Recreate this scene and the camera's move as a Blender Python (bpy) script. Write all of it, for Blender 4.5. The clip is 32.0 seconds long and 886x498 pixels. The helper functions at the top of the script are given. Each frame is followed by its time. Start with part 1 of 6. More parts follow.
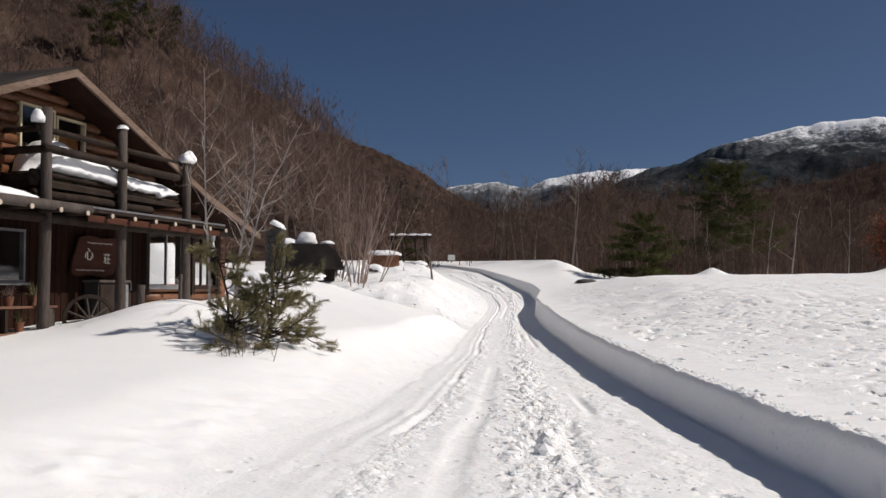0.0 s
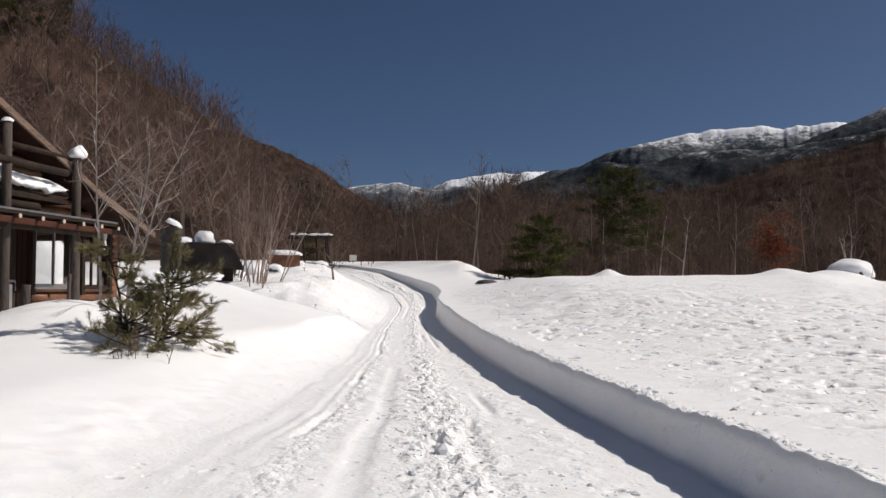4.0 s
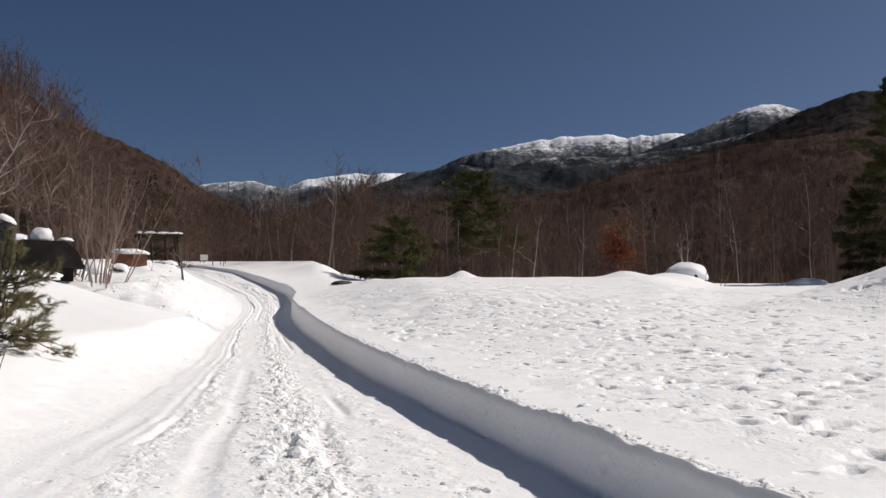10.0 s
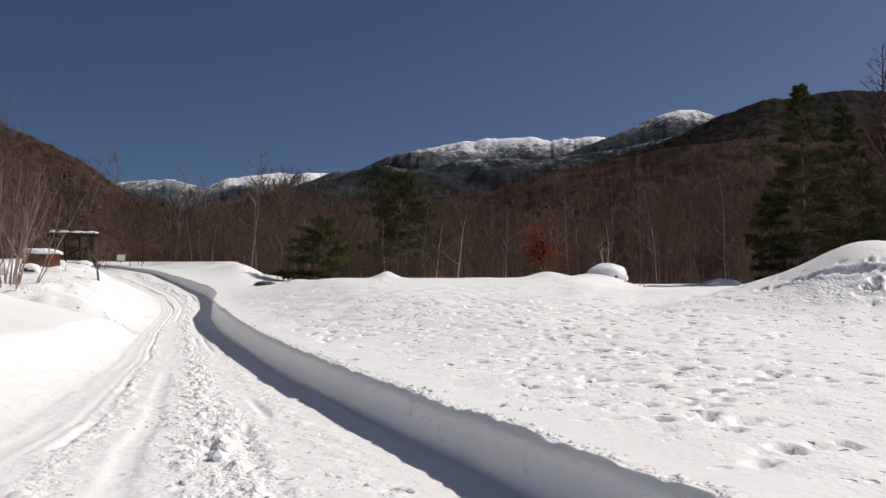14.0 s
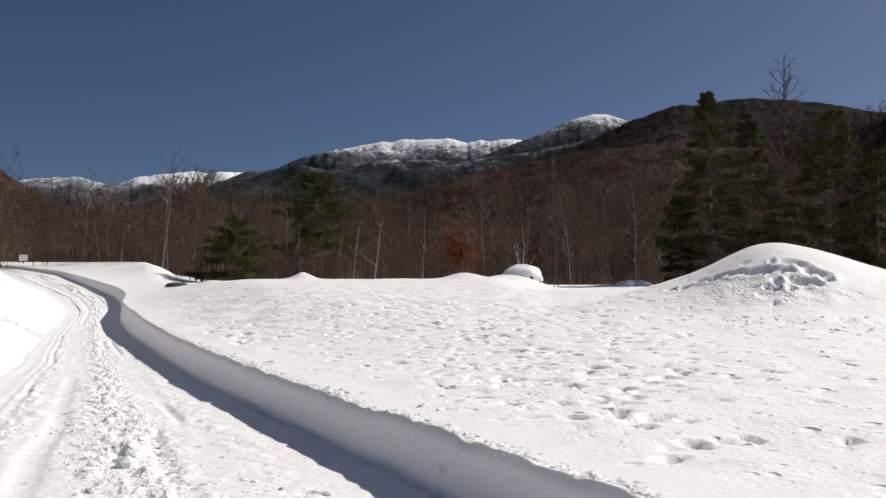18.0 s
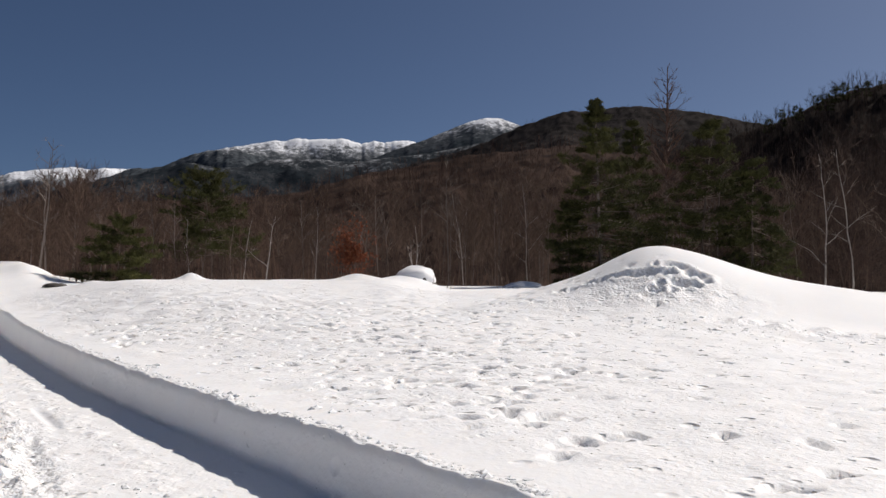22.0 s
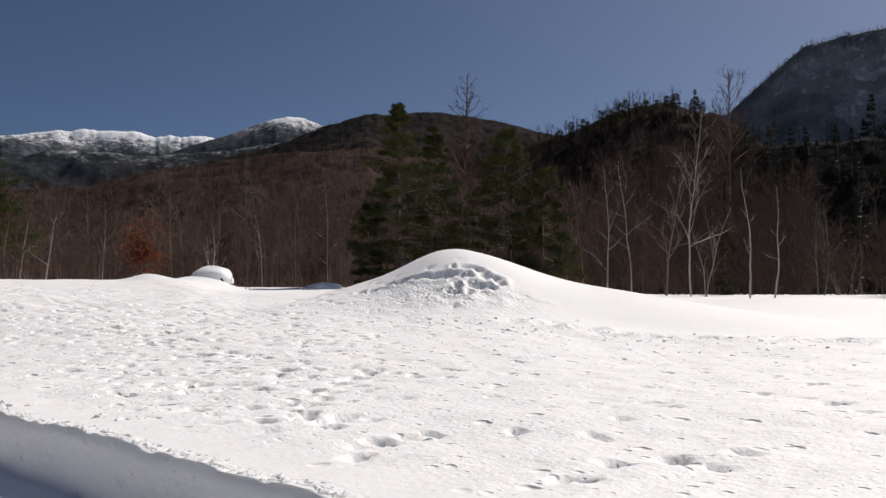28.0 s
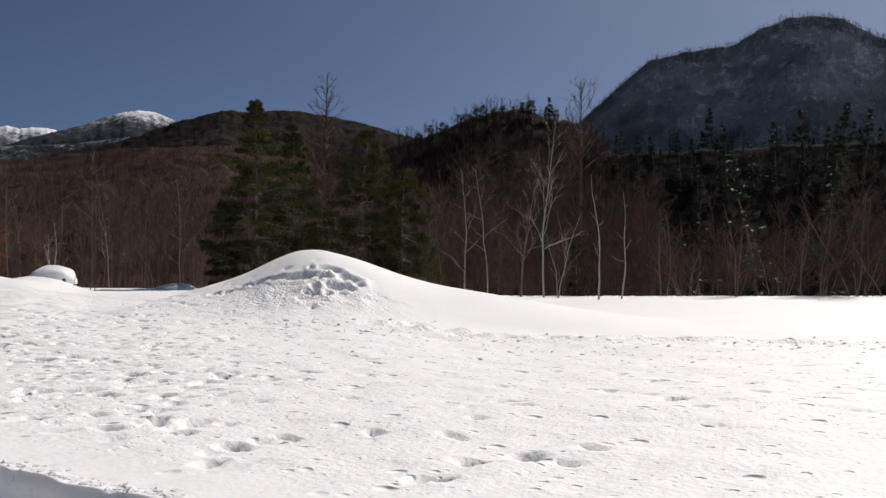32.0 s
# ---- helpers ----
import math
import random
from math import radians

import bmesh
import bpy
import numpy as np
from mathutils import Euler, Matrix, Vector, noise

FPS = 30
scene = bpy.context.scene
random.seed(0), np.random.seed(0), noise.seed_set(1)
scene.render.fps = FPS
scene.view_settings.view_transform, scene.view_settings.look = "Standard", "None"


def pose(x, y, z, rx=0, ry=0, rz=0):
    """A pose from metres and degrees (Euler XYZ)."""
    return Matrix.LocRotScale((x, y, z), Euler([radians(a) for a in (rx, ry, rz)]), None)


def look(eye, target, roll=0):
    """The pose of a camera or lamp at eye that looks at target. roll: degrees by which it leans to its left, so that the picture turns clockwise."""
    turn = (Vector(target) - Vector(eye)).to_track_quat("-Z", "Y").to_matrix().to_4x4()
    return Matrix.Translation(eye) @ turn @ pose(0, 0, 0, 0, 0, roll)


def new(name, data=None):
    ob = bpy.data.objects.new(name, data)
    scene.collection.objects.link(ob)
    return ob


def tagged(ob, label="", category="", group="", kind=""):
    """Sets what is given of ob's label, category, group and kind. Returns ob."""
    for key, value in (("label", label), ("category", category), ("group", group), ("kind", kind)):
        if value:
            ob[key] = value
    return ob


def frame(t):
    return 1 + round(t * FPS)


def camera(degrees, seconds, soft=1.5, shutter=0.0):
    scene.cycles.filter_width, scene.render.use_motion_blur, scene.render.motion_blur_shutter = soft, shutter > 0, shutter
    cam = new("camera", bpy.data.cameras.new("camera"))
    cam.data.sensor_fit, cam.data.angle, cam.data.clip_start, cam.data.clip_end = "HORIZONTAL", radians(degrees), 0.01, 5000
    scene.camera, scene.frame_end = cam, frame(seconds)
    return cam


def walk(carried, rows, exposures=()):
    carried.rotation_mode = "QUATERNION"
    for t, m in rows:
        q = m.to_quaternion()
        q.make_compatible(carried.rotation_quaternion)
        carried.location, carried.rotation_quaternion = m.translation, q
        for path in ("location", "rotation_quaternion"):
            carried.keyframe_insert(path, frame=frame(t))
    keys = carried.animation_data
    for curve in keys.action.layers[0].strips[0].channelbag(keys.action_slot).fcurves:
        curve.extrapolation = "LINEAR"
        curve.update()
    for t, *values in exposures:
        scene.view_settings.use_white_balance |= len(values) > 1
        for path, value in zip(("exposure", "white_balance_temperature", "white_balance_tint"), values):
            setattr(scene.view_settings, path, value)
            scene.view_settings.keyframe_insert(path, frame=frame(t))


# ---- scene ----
# ---- camera: a tripod pan from the road, eye 1.45 m above it ----
cam = camera(53.66, 32.0)
EYE = (0.0, 0.0, 1.45)
# seconds, heading to the right of the road's axis, upward tilt, roll (degrees)
PAN = [
    (0, -0.0, 2.685, 0.089), (0.5, 1.198, 2.687, 0.074), (1, 2.19, 2.689, 0.06), (2, 3.491, 2.694, 0.03),
    (3, 4.893, 2.699, 0.01), (3.5, 5.63, 2.703, 0.013), (5.5, 9.152, 2.726, 0.033), (6, 10.124, 2.731, 0.029),
    (7, 11.691, 2.743, -0.001), (8, 13.008, 2.754, -0.036), (9, 14.23, 2.766, -0.064), (10, 15.82, 2.779, -0.079),
    (11, 17.222, 2.792, -0.08), (12, 18.573, 2.803, -0.066), (13, 19.83, 2.81, -0.045), (13.5, 20.292, 2.817, -0.031),
    (15.5, 22.505, 2.854, 0.035), (16, 23.237, 2.862, 0.047), (17, 24.594, 2.873, 0.066), (18, 26.17, 2.884, 0.099),
    (19, 27.706, 2.896, 0.132), (20, 29.509, 2.914, 0.144), (21, 31.002, 2.934, 0.123), (22, 33.14, 2.952, 0.067),
    (23, 35.153, 2.969, -0.002), (24, 37.065, 2.986, -0.037), (25, 39.12, 3.001, -0.034), (25.5, 40.502, 3.009, -0.032),
    (27.5, 45.14, 3.038, -0.048), (28, 46.101, 3.046, -0.057), (29, 48.418, 3.066, -0.092), (29.5, 49.711, 3.077, -0.106),
    (30, 51.406, 3.089, -0.114), (30.5, 52.754, 3.101, -0.112), (31, 53.628, 3.112, -0.102), (32, 55.324, 3.134, -0.057),
]


def aim(heading, tilt, roll):
    return Matrix.Translation(EYE) @ pose(0, 0, 0, 0, 0, -heading) @ pose(0, 0, 0, 90 + tilt) @ pose(0, 0, 0, 0, 0, -roll)


walk(cam, [(t, aim(h, p, r)) for t, h, p, r in PAN], [(0, -0.04), (6, 0.0), (12, 0.03), (16, 0.06), (18, 0.12), (24, 0.13), (28, 0.10), (32, 0.05)])

# ---- world, sun ----
SUN_AZ, SUN_EL = 91.0, 44.2
world = bpy.data.worlds.new("world")
scene.world = world
world.use_nodes = True
wn = world.node_tree
bg = wn.nodes["Background"]
sky = wn.nodes.new("ShaderNodeTexSky")
sky.sky_type = "NISHITA"
sky.sun_disc = False
sky.sun_elevation = radians(SUN_EL)
sky.sun_rotation = radians(SUN_AZ)
sky.altitude = 2700
sky.air_density = 0.75
sky.dust_density = 10.0
sky.ozone_density = 5.0
wn.links.new(sky.outputs[0], bg.inputs[0])
bg.inputs[1].default_value = 0.0468
sun = new("sun", bpy.data.lights.new("sun", "SUN"))
sun.data.energy = 3.88
sun.data.angle = radians(0.5)
sun.data.color = (1.0, 0.925, 0.85)
a, e = radians(SUN_AZ), radians(SUN_EL)
sun.matrix_world = look((0, 0, 60), (-math.sin(a) * math.cos(e), -math.cos(a) * math.cos(e), 60 - math.sin(e)))

# ---- materials ----


def mat(name, c1, c2, scale=8.0, rough=0.8, bump=0.0, bump_scale=40.0, stretch=(1, 1, 1), metal=0.0, c3=None, island=0.0, spec=0.5):
    """Two-scale procedural surface: patches between c1 and c2, fine grain, fine relief."""
    m = bpy.data.materials.new(name)
    m.use_nodes = True
    n, l = m.node_tree.nodes, m.node_tree.links
    b = n["Principled BSDF"]
    b.inputs["Roughness"].default_value = rough
    b.inputs["Metallic"].default_value = metal
    b.inputs["Specular IOR Level"].default_value = spec
    co = n.new("ShaderNodeTexCoord")
    mp = n.new("ShaderNodeMapping")
    mp.inputs["Scale"].default_value = stretch
    l.new(co.outputs["Object"], mp.inputs[0])
    big = n.new("ShaderNodeTexNoise")
    big.inputs["Scale"].default_value = scale
    big.inputs["Detail"].default_value = 6
    l.new(mp.outputs[0], big.inputs["Vector"])
    ramp = n.new("ShaderNodeValToRGB")
    ramp.color_ramp.elements[0].position, ramp.color_ramp.elements[1].position = 0.32, 0.68
    ramp.color_ramp.elements[0].color, ramp.color_ramp.elements[1].color = (*c1, 1), (*c2, 1)
    l.new(big.outputs[0], ramp.inputs[0])
    out = ramp.outputs[0]
    if c3:
        fine = n.new("ShaderNodeTexNoise")
        fine.inputs["Scale"].default_value = scale * 9
        fine.inputs["Detail"].default_value = 4
        l.new(mp.outputs[0], fine.inputs["Vector"])
        r2 = n.new("ShaderNodeValToRGB")
        r2.color_ramp.elements[0].position, r2.color_ramp.elements[1].position = 0.52, 0.7
        l.new(fine.outputs[0], r2.inputs[0])
        mx = n.new("ShaderNodeMix")
        mx.data_type = "RGBA"
        l.new(r2.outputs[0], mx.inputs[0])
        l.new(out, mx.inputs[6])
        mx.inputs[7].default_value = (*c3, 1)
        out = mx.outputs[2]
    if island:
        g = n.new("ShaderNodeNewGeometry")
        mr = n.new("ShaderNodeMapRange")
        mr.inputs[3].default_value, mr.inputs[4].default_value = 1 - island, 1 + island
        l.new(g.outputs["Random Per Island"], mr.inputs[0])
        hs = n.new("ShaderNodeHueSaturation")
        l.new(mr.outputs[0], hs.inputs["Value"])
        l.new(out, hs.inputs["Color"])
        out = hs.outputs[0]
    l.new(out, b.inputs["Base Color"])
    if bump:
        bn = n.new("ShaderNodeTexNoise")
        bn.inputs["Scale"].default_value = bump_scale
        bn.inputs["Detail"].default_value = 5
        l.new(mp.outputs[0], bn.inputs["Vector"])
        bp = n.new("ShaderNodeBump")
        bp.inputs["Strength"].default_value = bump
        bp.inputs["Distance"].default_value = 0.03
        l.new(bn.outputs[0], bp.inputs["Height"])
        l.new(bp.outputs[0], b.inputs["Normal"])
    return m


def soften(m):
    """Light spreads a few centimetres inside snow."""
    b = m.node_tree.nodes["Principled BSDF"]
    b.inputs["Subsurface Weight"].default_value = 0.85
    b.inputs["Subsurface Radius"].default_value = (1.0, 0.95, 0.9)
    b.inputs["Subsurface Scale"].default_value = 0.03
    return m


SNOW = mat("snow", (0.80, 0.82, 0.84), (0.87, 0.875, 0.88), 0.9, 0.62, 0.35, 22.0, c3=(0.84, 0.85, 0.87), spec=0.25)
SNOW_CAP = mat("snow_cap", (0.82, 0.83, 0.85), (0.88, 0.88, 0.89), 2.0, 0.65, 0.4, 14.0, spec=0.25)
LOG = mat("varnished_log", (0.10, 0.040, 0.018), (0.22, 0.088, 0.035), 3.0, 0.5, 0.3, 30.0, (1, 0.12, 1), c3=(0.06, 0.022, 0.012))
WOOD_DARK = mat("weathered_dark_wood", (0.022, 0.015, 0.011), (0.045, 0.031, 0.024), 4.0, 0.85, 0.4, 30.0, (1, 1, 0.15), c3=(0.015, 0.011, 0.009), spec=0.15)
WOOD_GREY = mat("grey_weathered_wood", (0.065, 0.053, 0.047), (0.115, 0.094, 0.083), 4.0, 0.85, 0.4, 30.0, (1, 1, 0.15), c3=(0.05, 0.04, 0.034), spec=0.15)
WOOD_BROWN = mat("brown_board", (0.13, 0.06, 0.035), (0.2, 0.10, 0.055), 3.0, 0.6, 0.3, 30.0, (1, 0.2, 1), c3=(0.09, 0.04, 0.025))
ROOFING = mat("dark_roof_sheet", (0.025, 0.021, 0.02), (0.045, 0.038, 0.035), 2.0, 0.9, 0.2, 20.0, spec=0.1)
WHITE_PAINT = mat("white_paint", (0.72, 0.72, 0.7), (0.8, 0.8, 0.78), 5.0, 0.4)
ALU = mat("grey_aluminium", (0.35, 0.35, 0.36), (0.45, 0.45, 0.46), 5.0, 0.35, metal=0.8)
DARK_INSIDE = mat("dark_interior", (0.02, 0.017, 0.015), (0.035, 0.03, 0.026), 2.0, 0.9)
STONE = mat("chimney_stone", (0.04, 0.034, 0.03), (0.08, 0.07, 0.062), 5.0, 0.85, 0.5, 25.0, c3=(0.025, 0.021, 0.02))
BARK = mat("grey_brown_bark", (0.13, 0.095, 0.075), (0.23, 0.175, 0.14), 6.0, 0.9, 0.3, 40.0, (1, 1, 0.3))
TWIG = mat("red_brown_twigs", (0.1142, 0.0762, 0.0605), (0.1994, 0.1344, 0.1075), 0.15, 0.85, island=0.35, spec=0.12)
TWIG_VALLEY = mat("grey_brown_twigs", (0.0750, 0.0500, 0.0375), (0.1313, 0.0875, 0.0663), 0.15, 0.85, island=0.35, spec=0.12)
TWIG_FAR = mat("far_woods_twigs", (0.0821, 0.0490, 0.0374), (0.1354, 0.0835, 0.0634), 0.06, 0.9, island=0.4, spec=0.12)
TWIG_LIGHT = mat("pale_grey_twigs", (0.26, 0.19, 0.155), (0.38, 0.29, 0.245), 0.6, 0.85, island=0.25, spec=0.12)
BIRCH_BARK = mat("birch_bark", (0.26, 0.225, 0.20), (0.52, 0.47, 0.43), 3.0, 0.75, 0.2, 30.0, (1, 1, 2.5), c3=(0.14, 0.11, 0.1))
NEEDLE = mat("pine_needles", (0.098, 0.086, 0.034), (0.21, 0.178, 0.078), 1.5, 0.7, island=0.4)
NEEDLE_FAR = mat("far_pine_needles", (0.0408, 0.0432, 0.0144), (0.0888, 0.0888, 0.0300), 0.3, 0.8, island=0.4, spec=0.12)
LEAF_RED = mat("withered_oak_leaves", (0.145, 0.043, 0.021), (0.235, 0.08, 0.038), 2.0, 0.8, island=0.35, spec=0.12)


def glass_mat():
    m = bpy.data.materials.new("window_glass")
    m.use_nodes = True
    b = m.node_tree.nodes["Principled BSDF"]
    b.inputs["Base Color"].default_value = (0.9, 0.93, 0.93, 1)
    b.inputs["Roughness"].default_value = 0.03
    b.inputs["Transmission Weight"].default_value = 1.0
    b.inputs["IOR"].default_value = 1.5
    return m


GLASS = glass_mat()


def mountain_mat(name, low, high, dark, snow_from, snow_to, scale, snow=(0.82, 0.84, 0.88), facing=23.0, grain=2.4):
    """Wooded slope, frosted and then snow-covered with height (metres), streaked by gullies that run down it."""
    m = bpy.data.materials.new(name)
    m.use_nodes = True
    n, l = m.node_tree.nodes, m.node_tree.links
    b = n["Principled BSDF"]
    b.inputs["Roughness"].default_value = 0.9
    b.inputs["Specular IOR Level"].default_value = 0.02
    g = n.new("ShaderNodeNewGeometry")
    sx = n.new("ShaderNodeSeparateXYZ")
    l.new(g.outputs["Position"], sx.inputs[0])

    def noise_at(sc, vec, detail=6, rough=0.65):
        t = n.new("ShaderNodeTexNoise")
        t.inputs["Scale"].default_value = sc
        t.inputs["Detail"].default_value = detail
        t.inputs["Roughness"].default_value = rough
        l.new(vec, t.inputs["Vector"])
        return t.outputs[0]

    def madd(x, k, y):
        t = n.new("ShaderNodeMath")
        t.operation = "MULTIPLY_ADD"
        l.new(x, t.inputs[0])
        t.inputs[1].default_value = k
        if isinstance(y, float):
            t.inputs[2].default_value = y
        else:
            l.new(y, t.inputs[2])
        return t.outputs[0]

    across = n.new("ShaderNodeVectorMath")
    across.operation = "DOT_PRODUCT"
    l.new(g.outputs["Position"], across.inputs[0])
    across.inputs[1].default_value = (math.cos(radians(facing)), -math.sin(radians(facing)), 0)
    big = noise_at(scale * 0.5, g.outputs["Position"], 8)
    # gullies lean a little to one side as they run down
    lean = madd(big, 300.0, madd(sx.outputs[2], 0.9, across.outputs["Value"]))
    cv = n.new("ShaderNodeCombineXYZ")
    l.new(lean, cv.inputs[0])
    down = n.new("ShaderNodeMath")
    down.operation = "MULTIPLY"
    l.new(sx.outputs[2], down.inputs[0])
    down.inputs[1].default_value = 0.45
    l.new(down.outputs[0], cv.inputs[2])
    gully = noise_at(scale * 1.1, cv.outputs[0], 6, 0.7)
    trees = noise_at(scale * grain, g.outputs["Position"], 4, 0.75)
    cr = n.new("ShaderNodeValToRGB")
    cr.color_ramp.elements[0].position, cr.color_ramp.elements[1].position = 0.38, 0.62
    cr.color_ramp.elements[0].color, cr.color_ramp.elements[1].color = (*low, 1), (*high, 1)
    l.new(big, cr.inputs[0])
    cd = n.new("ShaderNodeValToRGB")
    cd.color_ramp.elements[0].position, cd.color_ramp.elements[1].position = 0.44, 0.6
    l.new(trees, cd.inputs[0])
    mx = n.new("ShaderNodeMix")
    mx.data_type = "RGBA"
    l.new(cd.outputs[0], mx.inputs[0])
    l.new(cr.outputs[0], mx.inputs[6])
    mx.inputs[7].default_value = (*dark, 1)
    hgt = n.new("ShaderNodeMapRange")
    hgt.inputs[1].default_value, hgt.inputs[2].default_value = snow_from, snow_to
    hgt.inputs[3].default_value, hgt.inputs[4].default_value = 0.0, 1.0
    hgt.clamp = False
    l.new(sx.outputs[2], hgt.inputs[0])
    cover = madd(gully, 1.2, madd(trees, 1.7, madd(big, 1.2, madd(hgt.outputs[0], 1.0, -1.95))))
    ramp = n.new("ShaderNodeValToRGB")
    el = ramp.color_ramp.elements
    el[0].position, el[0].color = 0.42, (0, 0, 0, 1)
    el[1].position, el[1].color = 0.98, (1, 1, 1, 1)
    mid = el.new(0.72)
    mid.color = (0.24, 0.24, 0.24, 1)
    l.new(cover, ramp.inputs[0])
    ms = n.new("ShaderNodeMix")
    ms.data_type = "RGBA"
    l.new(ramp.outputs[0], ms.inputs[0])
    l.new(mx.outputs[2], ms.inputs[6])
    ms.inputs[7].default_value = (*snow, 1)
    l.new(ms.outputs[2], b.inputs["Base Color"])
    bp = n.new("ShaderNodeBump")
    bp.inputs["Strength"].default_value = 0.5
    bp.inputs["Distance"].default_value = 0.6 / scale * 0.1
    l.new(trees, bp.inputs["Height"])
    l.new(bp.outputs[0], b.inputs["Normal"])
    return m


# bluish greys, paler for the farther ranges: distance haze put into the colours
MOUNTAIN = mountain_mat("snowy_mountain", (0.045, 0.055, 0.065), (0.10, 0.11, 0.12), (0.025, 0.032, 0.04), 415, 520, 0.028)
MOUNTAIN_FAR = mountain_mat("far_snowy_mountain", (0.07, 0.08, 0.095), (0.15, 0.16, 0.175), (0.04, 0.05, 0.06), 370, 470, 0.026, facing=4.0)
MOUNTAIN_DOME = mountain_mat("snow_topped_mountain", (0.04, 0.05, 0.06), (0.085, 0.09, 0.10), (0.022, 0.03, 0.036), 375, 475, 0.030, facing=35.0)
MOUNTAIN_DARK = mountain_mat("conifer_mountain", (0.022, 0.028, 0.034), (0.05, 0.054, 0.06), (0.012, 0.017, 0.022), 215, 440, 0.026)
HILL_BROWN = mountain_mat("bare_wooded_hill", (0.0483, 0.0310, 0.0242), (0.0782, 0.0517, 0.0403), (0.026, 0.018, 0.015), 900, 1400, 0.05)
# near-black: the shade among dense firs is put into this floor colour
HILL_FIR = mountain_mat("shade_dark_fir_floor", (0.012, 0.0105, 0.0095), (0.021, 0.018, 0.016), (0.009, 0.008, 0.0075), 900, 1400, 0.05)
HILL_GREY = mountain_mat("grey_wooded_hill", (0.0287, 0.0242, 0.0230), (0.0483, 0.0414, 0.0391), (0.015, 0.013, 0.013), 420, 700, 0.03)
# the hill's shade and haze are put into its blue-grey and dimmed snow
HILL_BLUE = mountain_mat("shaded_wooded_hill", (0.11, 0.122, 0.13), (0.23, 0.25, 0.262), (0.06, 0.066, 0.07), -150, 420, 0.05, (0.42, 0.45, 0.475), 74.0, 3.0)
# darker brown than the other slopes: backlit shade is in the colour
HILL_FOOT = mountain_mat("backlit_brown_wooded_hill", (0.022, 0.0155, 0.013), (0.037, 0.027, 0.0225), (0.014, 0.010, 0.009), 900, 1400, 0.05)

# ---- mesh helpers ----


def value_noise(x, y, seed=0):
    """Smooth noise in 0..1 on arrays."""
    xi, yi = np.floor(x).astype(np.int64), np.floor(y).astype(np.int64)
    fx, fy = x - xi, y - yi
    fx, fy = fx * fx * (3 - 2 * fx), fy * fy * (3 - 2 * fy)

    def h(i, j):
        k = (i * 374761393 + j * 668265263 + seed * 974634777) & 0xFFFFFFFF
        k = ((k ^ (k >> 13)) * 1274126177) & 0xFFFFFFFF
        return ((k ^ (k >> 16)) & 0xFFFF) / 65535.0
    return (h(xi, yi) * (1 - fx) + h(xi + 1, yi) * fx) * (1 - fy) + (h(xi, yi + 1) * (1 - fx) + h(xi + 1, yi + 1) * fx) * fy


def tree_crowns(x, y, size, seed):
    """Rounded crowns of a closed canopy, 0 in the gaps to 1 at their tops."""
    gx, gy = x / size, y / size
    ix, iy = np.floor(gx).astype(np.int64), np.floor(gy).astype(np.int64)
    best = np.zeros_like(gx)
    for dx in (-1, 0, 1):
        for dy in (-1, 0, 1):
            k = ((ix + dx) * 374761393 + (iy + dy) * 668265263 + seed * 974634777) & 0xFFFFFFFF
            k = ((k ^ (k >> 13)) * 1274126177) & 0xFFFFFFFF
            jx, jy, jh = (k & 0xFF) / 255.0, ((k >> 8) & 0xFF) / 255.0, ((k >> 16) & 0xFF) / 255.0
            d2 = (gx - ix - dx - jx) ** 2 + (gy - iy - dy - jy) ** 2
            best = np.maximum(best, (0.55 + 0.45 * jh) * np.sqrt(np.maximum(0, 1 - d2 * 1.1)))
    return best


def fbm(x, y, seed=0, octaves=4, gain=0.5):
    total, amp, norm = 0.0, 1.0, 0.0
    for k in range(octaves):
        total = total + amp * (value_noise(x * 2 ** k, y * 2 ** k, seed + k) - 0.5)
        norm += amp
        amp *= gain
    return total / norm


def step(a, b, x):
    t = np.clip((x - a) / (b - a), 0, 1)
    return t * t * (3 - 2 * t)


def mesh_from(name, verts, faces, material, smooth=False):
    me = bpy.data.meshes.new(name)
    verts, faces = np.asarray(verts, np.float32), np.asarray(faces, np.int32)
    k = faces.shape[1]
    me.vertices.add(len(verts))
    me.vertices.foreach_set("co", verts.ravel())
    me.loops.add(faces.size)
    me.loops.foreach_set("vertex_index", faces.ravel())
    me.polygons.add(len(faces))
    me.polygons.foreach_set("loop_start", np.arange(0, faces.size, k, dtype=np.int32))
    me.polygons.foreach_set("use_smooth", np.full(len(faces), smooth))
    me.materials.append(material)
    me.update(calc_edges=True)
    return me


def grid_faces(r, c):
    i = np.arange(r * c).reshape(r, c)
    return np.stack([i[:-1, :-1], i[:-1, 1:], i[1:, 1:], i[1:, :-1]], -1).reshape(-1, 4)


def link(name, me, parent=None, label=""):
    ob = new(name, me)
    if parent:
        ob.parent = parent
    if label:
        ob["label"] = label
    return ob


def part(name, bm, material, parent=None, label="", smooth=False):
    me = bpy.data.meshes.new(name)
    bm.to_mesh(me)
    bm.free()
    me.materials.append(material)
    if smooth:
        for p in me.polygons:
            p.use_smooth = True
    return link(name, me, parent, label)


def empty(name, m=None):
    ob = new(name)
    if m is not None:
        ob.matrix_basis = m
    return ob


def frame_of(d):
    """Two unit vectors across each direction."""
    d = d / np.maximum(np.linalg.norm(d, axis=1, keepdims=True), 1e-9)
    ref = np.where(np.abs(d[:, 2:3]) < 0.9, np.array([[0, 0, 1.0]]), np.array([[1.0, 0, 0]]))
    u = np.cross(d, ref)
    u /= np.maximum(np.linalg.norm(u, axis=1, keepdims=True), 1e-9)
    return u, np.cross(d, u)


